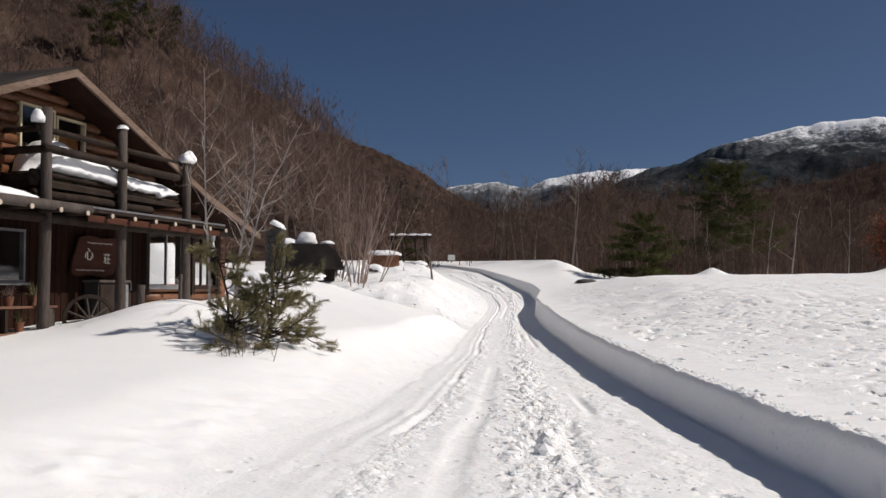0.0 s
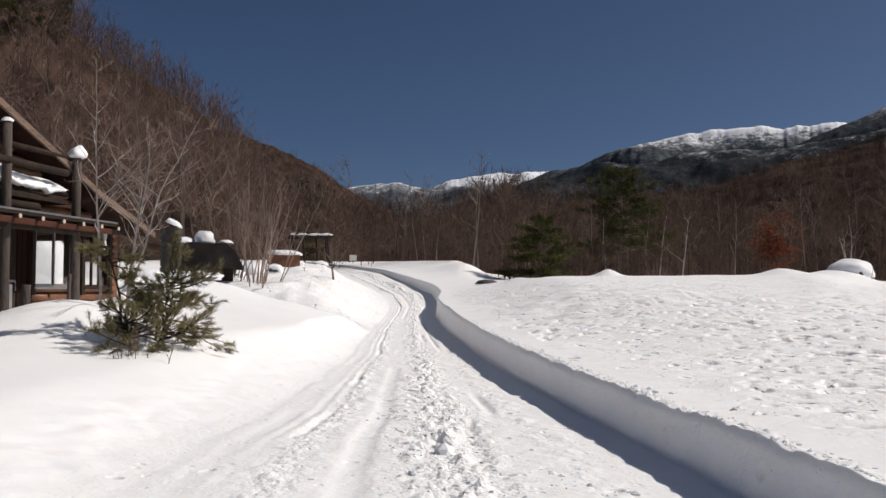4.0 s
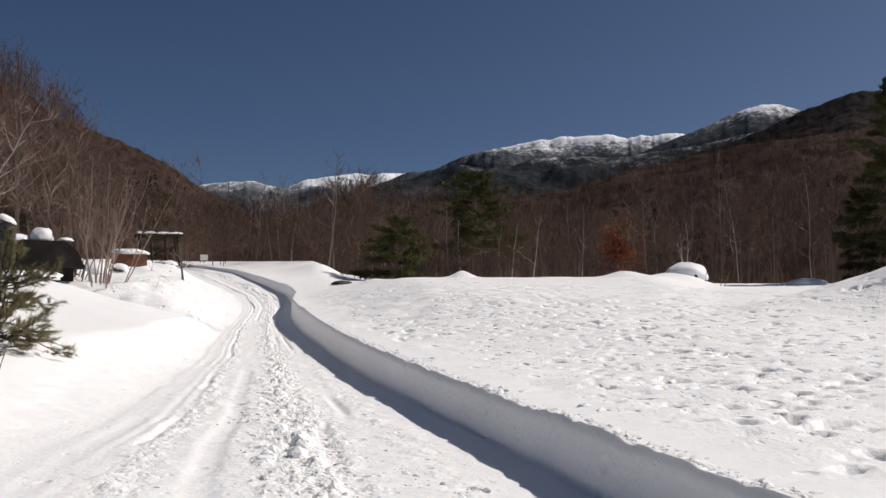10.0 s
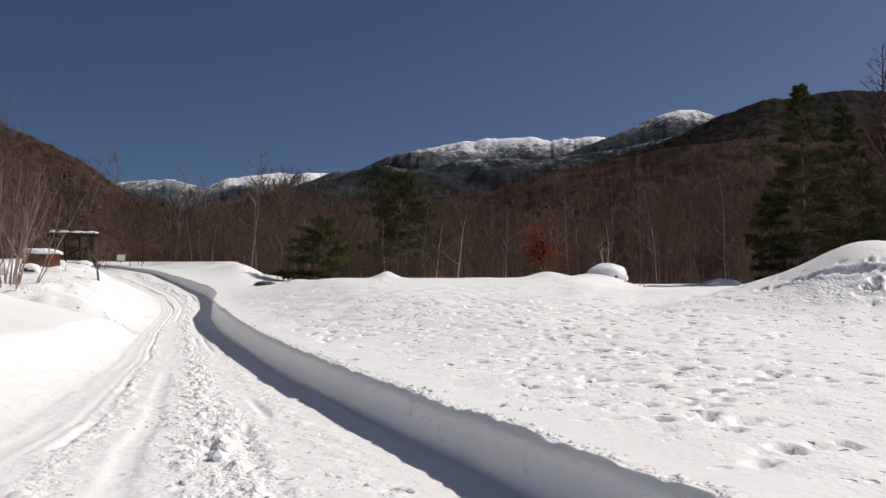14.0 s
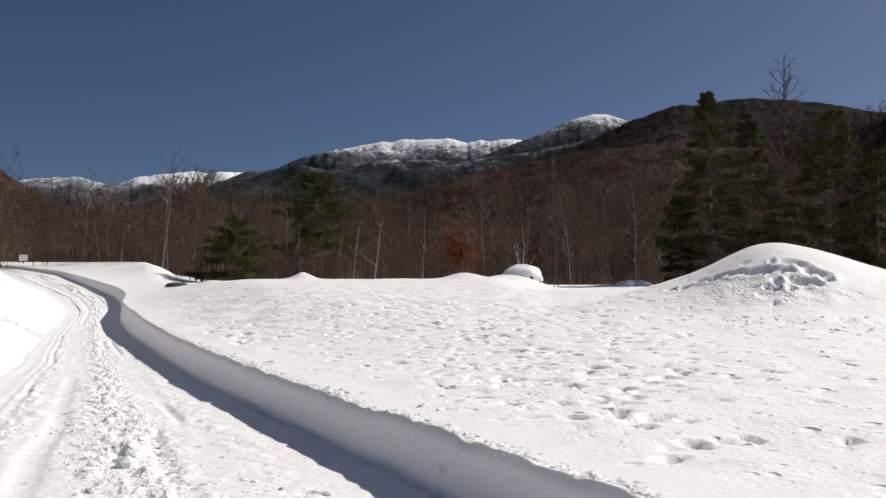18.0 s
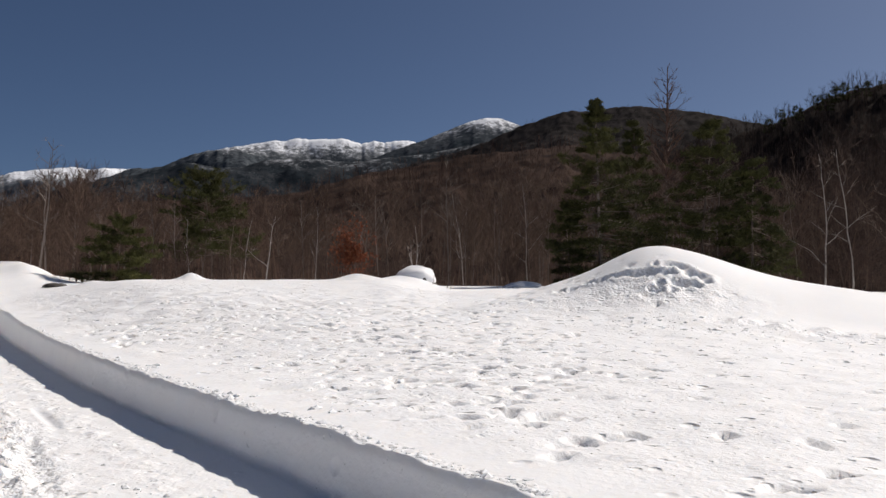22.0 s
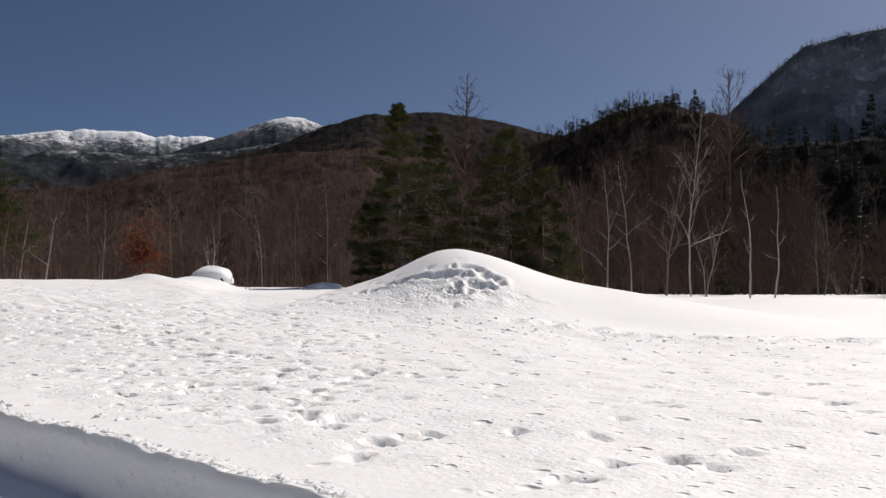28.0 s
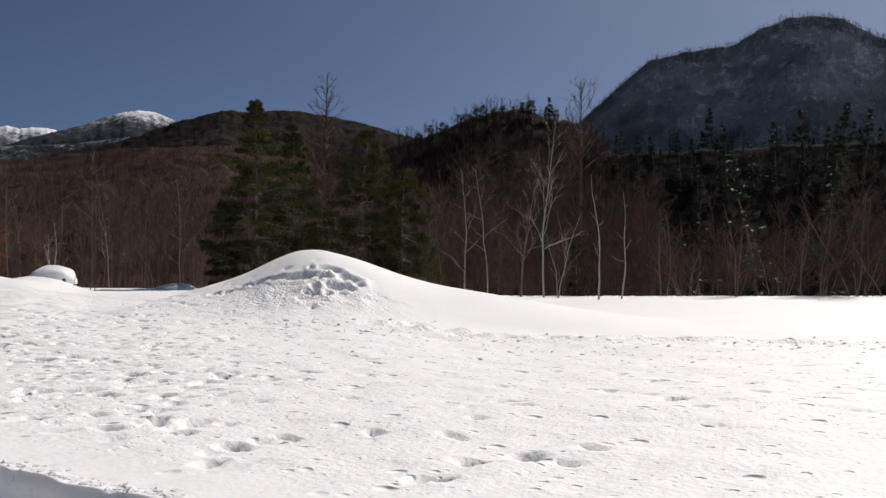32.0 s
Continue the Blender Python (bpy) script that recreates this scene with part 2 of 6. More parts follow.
class Sticks:
    """Collects tapered three-sided sticks (two radii) and pointed spikes."""

    def __init__(self):
        self.v, self.f, self.n = [], [], 0

    def sticks(self, p, q, r0, r1):
        p, q = np.atleast_2d(p), np.atleast_2d(q)
        u, w = frame_of(q - p)
        r0, r1 = np.broadcast_to(r0, len(p))[:, None], np.broadcast_to(r1, len(p))[:, None]
        ring = [(math.cos(k * 2.0944), math.sin(k * 2.0944)) for k in range(3)]
        vs = [p + r0 * (c * u + s * w) for c, s in ring] + [q + r1 * (c * u + s * w) for c, s in ring]
        base = self.n + np.arange(len(p))[:, None] * 6
        for k in range(3):
            j = (k + 1) % 3
            self.f.append(base + np.array([[k, j, 3 + j]]))
            self.f.append(base + np.array([[k, 3 + j, 3 + k]]))
        self.v.append(np.stack(vs, 1).reshape(-1, 3))
        self.n += len(p) * 6

    def spikes(self, p, q, r):
        p, q = np.atleast_2d(p), np.atleast_2d(q)
        u, w = frame_of(q - p)
        r = np.broadcast_to(r, len(p))[:, None]
        vs = [p + r * u, p - 0.5 * r * u + 0.87 * r * w, p - 0.5 * r * u - 0.87 * r * w, q]
        base = self.n + np.arange(len(p))[:, None] * 4
        for a_, b_ in ((0, 1), (1, 2), (2, 0)):
            self.f.append(base + np.array([[a_, b_, 3]]))
        self.v.append(np.stack(vs, 1).reshape(-1, 3))
        self.n += len(p) * 4

    def mesh(self, name, material):
        return mesh_from(name, np.concatenate(self.v), np.concatenate(self.f), material)


# ---- ground: one snow sheet with the cleared road sunk in it ----
RIGHT_Y = (-8, 0, 8, 14, 18, 23, 28, 33, 35, 38, 42, 48, 52, 56, 62)
RIGHT_X = (2.74, 2.75, 2.76, 2.8, 2.93, 3.1, 3.27, 3.45, 3.8, 3.75, 3.1, 2.05, 0.4, -3.0, -13)
LEFT_Y = (-8, 0, 6, 8, 10.3, 14.5, 20, 28, 35, 38, 42, 48, 52, 56, 62)
LEFT_X = (-2.2, -2.0, -1.72, -1.45, -0.95, -0.41, 0.2, 0.85, 1.8, 1.7, 0.8, -0.4, -2.2, -5.5, -15)


def road_z(y):
    return np.interp(y, (-8, 18, 24, 29, 33, 36, 42, 48, 52, 57, 72), (0, 0, 0.1, 0.22, 0.47, 1.0, 1.75, 2.38, 2.75, 3.3, 3.6))


def wall_h(y):
    return np.interp(y, (-8, 5, 8, 11, 14, 18, 23, 28, 33, 36, 42, 47, 55), (0.42, 0.44, 0.45, 0.48, 0.53, 0.57, 0.62, 0.74, 0.72, 0.55, 0.34, 0.24, 0.1))


def left_z(x, y):
    w = np.clip(-x, 0, 4.2)
    z = 0.3 + 0.02 * np.maximum(0, y - 8) + 0.23 * w * (np.clip(y, 0, 60) / 27) ** 2
    far = np.interp(y, (32, 35, 38, 43, 50, 57, 80, 200), (1.74, 2.05, 2.45, 2.72, 3.05, 3.35, 3.6, 4.0))
    f = step(28, 33, y)
    z = z * (1 - f) + far * f
    # drift in front of the porch
    return z + 0.54 * np.exp(-((x + 4.7) / 1.5) ** 2 - ((y - 15.3) / 1.5) ** 2)


def field_z(x, y):
    d = np.hypot(x, y)
    az = np.degrees(np.arctan2(x, y))
    ga = np.interp(d, (0, 6, 10, 15, 20, 27, 35, 42, 60, 100, 300), (0.44, 0.46, 0.53, 0.72, 1.05, 1.5, 2.03, 1.9, 2.2, 3.0, 3.0))
    gb = np.interp(d, (0, 6, 15, 18.5, 20.5, 30, 45, 60, 300), (0.44, 0.46, 0.5, 0.58, 0.5, 0.85, 1.5, 1.5, 2.0))
    gm = np.interp(d, (0, 6, 10, 15, 20, 25, 29, 33, 45, 60, 300), (0.44, 0.46, 0.53, 0.72, 1.0, 1.28, 1.47, 1.45, 1.85, 2.0, 2.6))
    v = step(29, 33.5, az)
    w = step(44, 62, az)
    z = (ga * (1 - v) + gm * v) * (1 - w) + gb * w
    z = z + 1.15 * step(10, 7.2, az) * step(36, 52, d)
    for hx, hy, hh, hr in ((10.3, 33.5, 0.28, 0.45), (6.3, 45.0, 0.35, 1.8), (6.9, 35.0, 0.18, 0.5), (16.3, 31.2, 0.25, 0.8), (19.4, 32.1, 0.42, 1.3), (18.6, 19.5, 0.25, 2.0), (13.0, 17.0, 0.12, 1.2), (35.6, 19.2, 0.22, 0.9), (36.6, 16.4, 0.2, 0.8), (36.2, 18.2, 0.12, 0.5), (38.2, 14.5, 0.1, 1.5)):
        z = z + hh * np.exp(-((x - hx) ** 2 + (y - hy) ** 2) / hr ** 2)
    # the snow heap: steep towards the road's end, long tail the other way
    a_, b_ = math.sin(radians(46.5)), math.cos(radians(46.5))
    t = (x - 17.3) * b_ - (y - 16.4) * a_
    r = (x - 17.3) * a_ + (y - 16.4) * b_
    crest = 0.0
    for lag in (-0.45, -0.3, -0.15, 0.0, 0.15, 0.3, 0.45):
        crest = crest + 1.0 / 7 * np.interp(t + lag, (-5, -3.9, -3.0, -1.6, -0.7, 0, 0.7, 1.5, 2.4, 3.4, 5, 7, 10), (0.9, 1.3, 1.6, 2.04, 2.54, 2.77, 2.65, 2.42, 2.08, 1.8, 1.54, 1.2, 0.8))
    z = z + np.maximum(crest - z, 0) * np.exp(-np.abs(r / np.where(r < 0, 3.2, 3.4)) ** 2.2)
    return z


def ground_z(x, y):
    """Snow level at one place beside the road."""
    xl, xr = np.interp(y, LEFT_Y, LEFT_X), np.interp(y, RIGHT_Y, RIGHT_X)
    if x < xl:
        return float(left_z(np.array(x), np.array(y)))
    if x > xr:
        top = road_z(y) + wall_h(y)
        f = step(0.0, 5.0, x - xr)
        return float(top * (1 - f) + field_z(np.array(x), np.array(y)) * f)
    return float(road_z(y))


def snow_ground_mat():
    """Snow: nearly smooth where untouched, pitted and crumbly where trodden."""
    m = mat("snow_cover", (0.885, 0.888, 0.895), (0.93, 0.93, 0.93), 0.7, 0.6, c3=(0.905, 0.907, 0.912), spec=0.3)
    n, l = m.node_tree.nodes, m.node_tree.links
    b = n["Principled BSDF"]
    co = n.new("ShaderNodeTexCoord")
    at_ = n.new("ShaderNodeAttribute")
    at_.attribute_name = "trodden"
    last = None
    for scale, flat, dist in ((5.5, 0.08, 0.022), (19.0, 0.2, 0.014), (70.0, 0.35, 0.004)):
        t = n.new("ShaderNodeTexNoise")
        t.inputs["Scale"].default_value = scale
        t.inputs["Detail"].default_value = 2
        t.inputs["Roughness"].default_value = 0.45
        l.new(co.outputs["Object"], t.inputs["Vector"])
        mr = n.new("ShaderNodeMapRange")
        mr.inputs[3].default_value, mr.inputs[4].default_value = flat, 1.0
        l.new(at_.outputs["Fac"], mr.inputs[0])
        bp = n.new("ShaderNodeBump")
        bp.inputs["Distance"].default_value = dist
        l.new(mr.outputs[0], bp.inputs["Strength"])
        l.new(t.outputs[0], bp.inputs["Height"])
        if last:
            l.new(last.outputs[0], bp.inputs["Normal"])
        last = bp
    # small steep pits left by crumbs and feet, missing in most places
    for scale, deep, share in ((2.7, 0.07, 0.55), (5.2, 0.04, 0.5), (11.0, 0.018, 0.5)):
        pv = n.new("ShaderNodeTexVoronoi")
        pv.inputs["Scale"].default_value = scale
        l.new(co.outputs["Object"], pv.inputs["Vector"])
        pr = n.new("ShaderNodeMapRange")
        pr.interpolation_type = "SMOOTHSTEP"
        pr.inputs[1].default_value, pr.inputs[2].default_value = 0.06, 0.22
        l.new(pv.outputs["Distance"], pr.inputs[0])
        pick = n.new("ShaderNodeSeparateColor")
        l.new(pv.outputs["Color"], pick.inputs[0])
        here = n.new("ShaderNodeMath")
        here.operation = "LESS_THAN"
        here.inputs[1].default_value = share
        l.new(pick.outputs[0], here.inputs[0])
        power = n.new("ShaderNodeMath")
        power.operation = "MULTIPLY"
        l.new(here.outputs[0], power.inputs[0])
        l.new(at_.outputs["Fac"], power.inputs[1])
        pb = n.new("ShaderNodeBump")
        pb.inputs["Distance"].default_value = deep
        l.new(power.outputs[0], pb.inputs["Strength"])
        l.new(pr.outputs[0], pb.inputs["Height"])
        l.new(last.outputs[0], pb.inputs["Normal"])
        last = pb
    vo = n.new("ShaderNodeTexVoronoi")
    vo.inputs["Scale"].default_value = 12.0
    vo.inputs["Randomness"].default_value = 1.0
    l.new(co.outputs["Object"], vo.inputs["Vector"])
    ca = n.new("ShaderNodeAttribute")
    ca.attribute_name = "crumbs"
    bp = n.new("ShaderNodeBump")
    bp.invert = True
    bp.inputs["Distance"].default_value = 0.036
    l.new(ca.outputs["Fac"], bp.inputs["Strength"])
    l.new(vo.outputs["Distance"], bp.inputs["Height"])
    l.new(last.outputs[0], bp.inputs["Normal"])
    last = bp
    v2 = n.new("ShaderNodeTexVoronoi")
    v2.inputs["Scale"].default_value = 29.0
    l.new(co.outputs["Object"], v2.inputs["Vector"])
    bp = n.new("ShaderNodeBump")
    bp.invert = True
    bp.inputs["Distance"].default_value = 0.014
    l.new(ca.outputs["Fac"], bp.inputs["Strength"])
    l.new(v2.outputs["Distance"], bp.inputs["Height"])
    l.new(last.outputs[0], bp.inputs["Normal"])
    last = bp
    l.new(last.outputs[0], b.inputs["Normal"])
    soften(m)
    return m


SNOW_GROUND = snow_ground_mat()


def build_ground():
    geo = lambda a_, b_, n: list(np.geomspace(a_, b_, n))
    ys = np.array([-y for y in geo(8.2, 3000, 22)][::-1] + list(np.arange(-8, 2, 0.2)) + list(np.arange(2, 4, 0.07)) + list(np.arange(4, 12, 0.05)) + list(np.arange(12, 20, 0.075)) + list(np.arange(20, 36, 0.15)) + list(np.arange(36, 60, 0.25)) + geo(60.2, 3600, 50))
    lo = np.array([-o for o in list(np.arange(0.0, 1.4, 0.07)) + list(np.arange(1.4, 14, 0.2)) + geo(14.2, 3000, 40)][::-1])
    rq = np.linspace(0, 1, 100)[1:-1]
    ro = np.array([0.0, 0.012, 0.025, 0.04, 0.055, 0.07, 0.09] + list(np.arange(0.12, 9, 0.055)) + list(np.arange(9, 11.5, 0.08)) + list(np.arange(11.5, 17, 0.075)) + list(np.arange(17, 21, 0.14)) + geo(21.1, 3000, 60))
    R, n_l, n_m = len(ys), len(lo), len(rq)
    xl, xr = np.interp(ys, LEFT_Y, LEFT_X), np.interp(ys, RIGHT_Y, RIGHT_X)
    xl = xl + 0.18 * fbm(ys * 0.35, ys * 0, 3) + 0.05 * fbm(ys * 2.2, ys * 0, 4)
    xr = xr + 0.10 * fbm(ys * 0.3, ys * 0, 5) + 0.05 * fbm(ys * 2.5, ys * 0, 6)
    X = np.concatenate([xl[:, None] + lo[None], xl[:, None] + (xr - xl)[:, None] * rq[None], xr[:, None] + ro[None]], 1)
    Y = np.repeat(ys[:, None], X.shape[1], 1)
    Z = np.zeros_like(X)
    near = np.exp(-(np.hypot(X, Y) / 60) ** 2)
    # left bank
    L = slice(0, n_l)
    off = -lo[None]
    rz = road_z(Y)
    bank = np.interp(Y[:, L], (0, 9, 16, 22, 27.5, 31), (2.3, 2.1, 1.7, 1.2, 0.8, 2.6)) + 0.5 * fbm(Y[:, L] * 0.4, Y[:, L] * 0, 11)
    f = np.clip(off / bank, 0, 1)
    f = f * f * (3 - 2 * f) * 0.4 + 0.6 * f
    f = np.where(off > 0, f, 0)
    zl = left_z(X[:, L], Y[:, L])
    zl = np.maximum(zl, rz[:, L] + 0.05)
    soft = 0.10 * fbm(X[:, L] * 0.35, Y[:, L] * 0.35, 12, 3)
    rough_zone = step(27.3, 30, Y[:, L]) * (1 - step(6, 9, -X[:, L]))
    spur = np.exp(-((Y[:, L] - 28.6 + 0.35 * X[:, L]) / 0.8) ** 2) * step(-8, -4, X[:, L])
    Z[:, L] = rz[:, L] * (1 - f) + (zl + soft - 0.55 * spur + rough_zone * 0.34 * fbm(X[:, L] * 2.0, Y[:, L] * 2.0, 13, 3)) * f
    Z[:, L] += near[:, L] * f * (1 - f) * (0.32 * fbm(X[:, L] * 4.5, Y[:, L] * 4.5, 14, 3, 0.65) + 0.25 * fbm(X[:, L] * 1.3, Y[:, L] * 1.3, 15, 2))
    # road: packed snow with wheel ruts and crumbs
    M = slice(n_l, n_l + n_m)
    q = np.repeat(rq[None], R, 0)
    ruts = np.zeros_like(q)
    for c, wd, dp in ((0.08, 0.03, 0.014), (0.15, 0.012, 0.012), (0.205, 0.016, 0.032), (0.38, 0.03, 0.020), (0.63, 0.022, 0.036), (0.72, 0.016, 0.03)):
        cc = c + 0.03 * fbm(Y[:, M] * 0.25, Y[:, M] * 0, int(c * 100))
        gone = np.where(c < 0.3, 0.25 + 0.75 * step(0.3, 0.6, value_noise(Y[:, M] * 0.6, Y[:, M] * 0 + c * 57, 27)), step(0.35, 0.6, value_noise(Y[:, M] * 0.45, Y[:, M] * 0 + c * 31, 25)))
        ruts -= dp * gone * np.exp(-((q - cc) / wd) ** 4) * (0.5 + 1.1 * value_noise(Y[:, M] * 1.6, Y[:, M] * 0 + c * 9, 21))
    wander = 0.07 * fbm(Y[:, M] * 0.22, Y[:, M] * 0, 26, 2)
    crumb_zone = np.exp(-((q - 0.56 - wander) / 0.10) ** 2) + 0.55 * np.exp(-((q - 0.24) / 0.05) ** 2) + 0.3 * np.exp(-((q - 0.8 - wander) / 0.05) ** 2) + 0.10
    cr_ = np.clip(fbm(X[:, M] * 7, Y[:, M] * 7, 22, 3, 0.7) + 0.03, 0, 1)
    clods = np.clip(fbm(X[:, M] * 3.0, Y[:, M] * 3.0, 23, 2, 0.7) - 0.17, 0, 1)
    Z[:, M] = rz[:, M] + ruts * step(0, 0.06, q) * step(1, 0.9, q) + crumb_zone * (0.20 * cr_ + 0.30 * clods) + 0.035 * fbm(X[:, M] * 0.9, Y[:, M] * 0.9, 24)
    trodden = np.zeros_like(X)
    trodden[:, M] = 0.25 + 0.75 * np.clip(crumb_zone, 0, 1)
    # right: cut wall, then the trodden field
    Rr = slice(n_l + n_m, X.shape[1])
    o = np.repeat(ro[None], R, 0)
    edge = (0.035 * fbm(ys * 2.2, ys * 0, 31, 2, 0.6) + 0.03 * fbm(ys * 9.5, ys * 0, 32, 1, 0.9)) * np.exp(-(ys / 40) ** 2)
    nick = -0.10 * np.exp(-((ys - 11.9) / 0.10) ** 2) - 0.05 * np.exp(-((ys - 8.35) / 0.12) ** 2) - 0.04 * np.exp(-((ys - 15.2) / 0.15) ** 2)
    top = (road_z(ys) + wall_h(ys) + edge)[:, None]
    f5 = step(0.0, 5.0, o)
    x_, y_ = X[:, Rr], Y[:, Rr]
    fld = top * (1 - f5) + field_z(x_, y_) * f5 + nick[:, None] * np.exp(-(o / 0.12) ** 2)
    nr = near[:, Rr]
    az = np.degrees(np.arctan2(x_, y_))
    dd = np.hypot(x_, y_)
    trod = step(0.15, 1.2, o) * (1 - step(17.5, 19.5, dd) * step(38, 56, az)) * (1 - 0.8 * step(34, 37, dd))
    heap = np.exp(-(((x_ - 17.6) * 0.69 - (y_ - 16.1) * 0.72) / 4.5) ** 2) * step(19.6, 20.8, dd)
    trod = trod * (1 - heap)
    rough = trod * (0.10 * fbm(x_ * 0.45, y_ * 0.45, 33, 2) + 0.055 * fbm(x_ * 2.0, y_ * 2.0, 34, 2, 0.5))
    far_rough = trod * np.exp(-((dd - 25) / 7) ** 2) * 0.20 * fbm(x_ * 1.3, y_ * 1.3, 35, 3)
    ridge = np.exp(-((dd - 18.6) / 0.8) ** 2) * step(45, 54, az) * (0.05 + 0.2 * fbm(x_ * 2.4, y_ * 2.4, 36, 2))
    fld = fld + nr * (rough + far_rough + ridge)
    # dug-up snow on the near foot of the heap
    a_, b_ = math.sin(radians(46.5)), math.cos(radians(46.5))
    t = (x_ - 17.3) * b_ - (y_ - 16.4) * a_
    r = (x_ - 17.3) * a_ + (y_ - 16.4) * b_
    dug = np.exp(-((t + 0.2) / 1.9) ** 2) * np.exp(-((r + 3.4) / 0.8) ** 2)
    fld = fld + dug * 0.22 * fbm(x_ * 2.4, y_ * 2.4, 37, 3, 0.65)
    # foot holes: known large ones and scattered small ones
    rnd = np.random.RandomState(5)
    pts = [(px, py, rr * 0.66, 0.095) for px, py, rr in HOLES]
    for z_, el_, hw in DUG:
        dist = np.arange(17, 25, 0.05)
        seen = field_z(dist * math.sin(radians(z_)), dist * math.cos(radians(z_))) >= EYE[2] + dist * math.tan(radians(el_))
        d_ = dist[np.argmax(seen)] + 0.12
        px, py = d_ * math.sin(radians(z_)), d_ * math.cos(radians(z_))
        e1 = (x_ - px) * math.cos(radians(z_)) - (y_ - py) * math.sin(radians(z_))
        e2 = (x_ - px) * math.sin(radians(z_)) + (y_ - py) * math.cos(radians(z_)) + 0.12 * fbm(x_ * 3, y_ * 3, 38, 2)
        e1 = e1 + 0.2 * fbm(x_ * 2.2, y_ * 2.2, 39, 2)
        q2 = (e1 / (hw * 0.9)) ** 2 + (e2 / 0.14) ** 2
        fld = fld - 0.14 * np.exp(-q2 ** 2) + 0.04 * np.exp(-((np.sqrt(q2) - 1.5) / 0.35) ** 2)
    n = 0
    while n < 1150:
        z_, d_ = rnd.uniform(8, 84), rnd.uniform(5.5, 24) if rnd.rand() < 0.8 else rnd.uniform(5, 33)
        if value_noise(np.array(d_ * 0.22), np.array(z_ * 0.10), 77) < 0.36 + 0.2 * rnd.rand() or (z_ > 48 and d_ > 17) or (z_ > 42 and rnd.rand() < 0.85):
            continue
        px, py = d_ * math.sin(radians(z_)), d_ * math.cos(radians(z_))
        if px < 3.6 or (d_ < 9 and rnd.rand() < 0.55):
            continue
        small = rnd.rand() < 0.6
        pts.append((px, py, rnd.uniform(0.045, 0.06), rnd.uniform(0.03, 0.06)) if small else (px, py, rnd.uniform(0.06, 0.085), rnd.uniform(0.05, 0.10)))
        n += 1
    cx = ys
    for px, py, rr, dp in pts:
        i0, i1 = np.searchsorted(cx, py - 3 * rr), np.searchsorted(cx, py + 3 * rr)
        if i1 <= i0:
            continue
        sub = slice(i0, i1)
        j0 = np.searchsorted(ro, px - np.max(xr[sub]) - 3 * rr)
        j1 = np.searchsorted(ro, px - np.min(xr[sub]) + 3 * rr)
        if j1 <= j0:
            continue
        ang = rnd.uniform(0, 3.14)
        ux, uy = x_[sub, j0:j1] - px, y_[sub, j0:j1] - py
        e1, e2 = ux * math.cos(ang) + uy * math.sin(ang), -ux * math.sin(ang) + uy * math.cos(ang)
        q2 = (e1 / (rr * 1.35)) ** 2 + (e2 / (rr * 0.8)) ** 2
        fld[sub, j0:j1] += -dp * 1.1 * np.exp(-q2 ** 2.1) + 0.07 * dp * np.exp(-((np.sqrt(q2) - 1.35) / 0.3) ** 2)
    wallf = np.clip(o / 0.07, 0, 1)
    crumbs = np.zeros_like(X)
    crumbs[:, M] = np.clip(crumb_zone - 0.1, 0, 1) * step(0.3, 0.6, value_noise(X[:, M] * 1.5, Y[:, M] * 1.5, 28) + 0.25)
    crumbs[:, L] = 0.7 * rough_zone * step(0.35, 0.6, value_noise(X[:, L] * 0.8, Y[:, L] * 0.8, 29))
    crumbs[:, Rr] = 0.8 * np.exp(-((o - 0.12) / 0.10) ** 2) * step(0.07, 0.12, o) + dug * 0.8 + 0.6 * np.exp(-((dd - 18.6) / 0.9) ** 2) * step(45, 54, az)
    trodden[:, Rr] = trod * 0.9 + dug + 0.5 * np.exp(-(o / 0.2) ** 2)
    trodden[:, L] = np.maximum(rough_zone, 0.5 * np.exp(-(off / 0.5) ** 2))
    Z[:, Rr] = rz[:, Rr] * (1 - wallf) + fld * wallf
    bulge = 0.05 * fbm(Y[:, Rr] * 1.2, wallf * 2.0, 41, 3) * np.where(o < 0.1, 1, 0) * np.sin(np.clip(wallf, 0, 1) * math.pi) * nr
    X[:, Rr] += bulge
    me = mesh_from("ground", np.stack([X, Y, Z], -1).reshape(-1, 3), grid_faces(R, X.shape[1]), SNOW_GROUND, True)
    me.attributes.new("trodden", "FLOAT", "POINT").data.foreach_set("value", np.clip(trodden, 0, 1).astype(np.float32).ravel())
    me.attributes.new("crumbs", "FLOAT", "POINT").data.foreach_set("value", np.clip(crumbs, 0, 1).astype(np.float32).ravel())
    ob = link("ground", me)
    tagged(ob, "deep white snow cover with a cleared road cut through it", "snow", kind="structure")


# larger footprints: place and size
HOLES = ((4.45, 5.81, .13), (4.34, 5.44, .11), (4.14, 4.59, .14), (3.65, 4.27, .13), (7.23, 4.24, .15), (7.0, 3.98, .14), (5.02, 2.82, .17), (4.09, 2.91, .14), (9.6, 10.35, .14), (6.78, 7.75, .15),
         (6.56, 8.48, .12), (4.58, 7.91, .12), (7.01, 11.04, .17), (5.92, 9.44, .15), (5.06, 7.64, .12), (5.11, 4.15, .10), (10.08, 5.74, .1), (7.01, 5.96, .08), (8.66, 3.85, .1), (6.82, 11.95, .14),
         (7.78, 14.3, .14), (8.54, 14.5, .13), (4.06, 8.19, .12), (4.16, 9.22, .11), (4.66, 10.86, .13), (5.28, 10.01, .12))
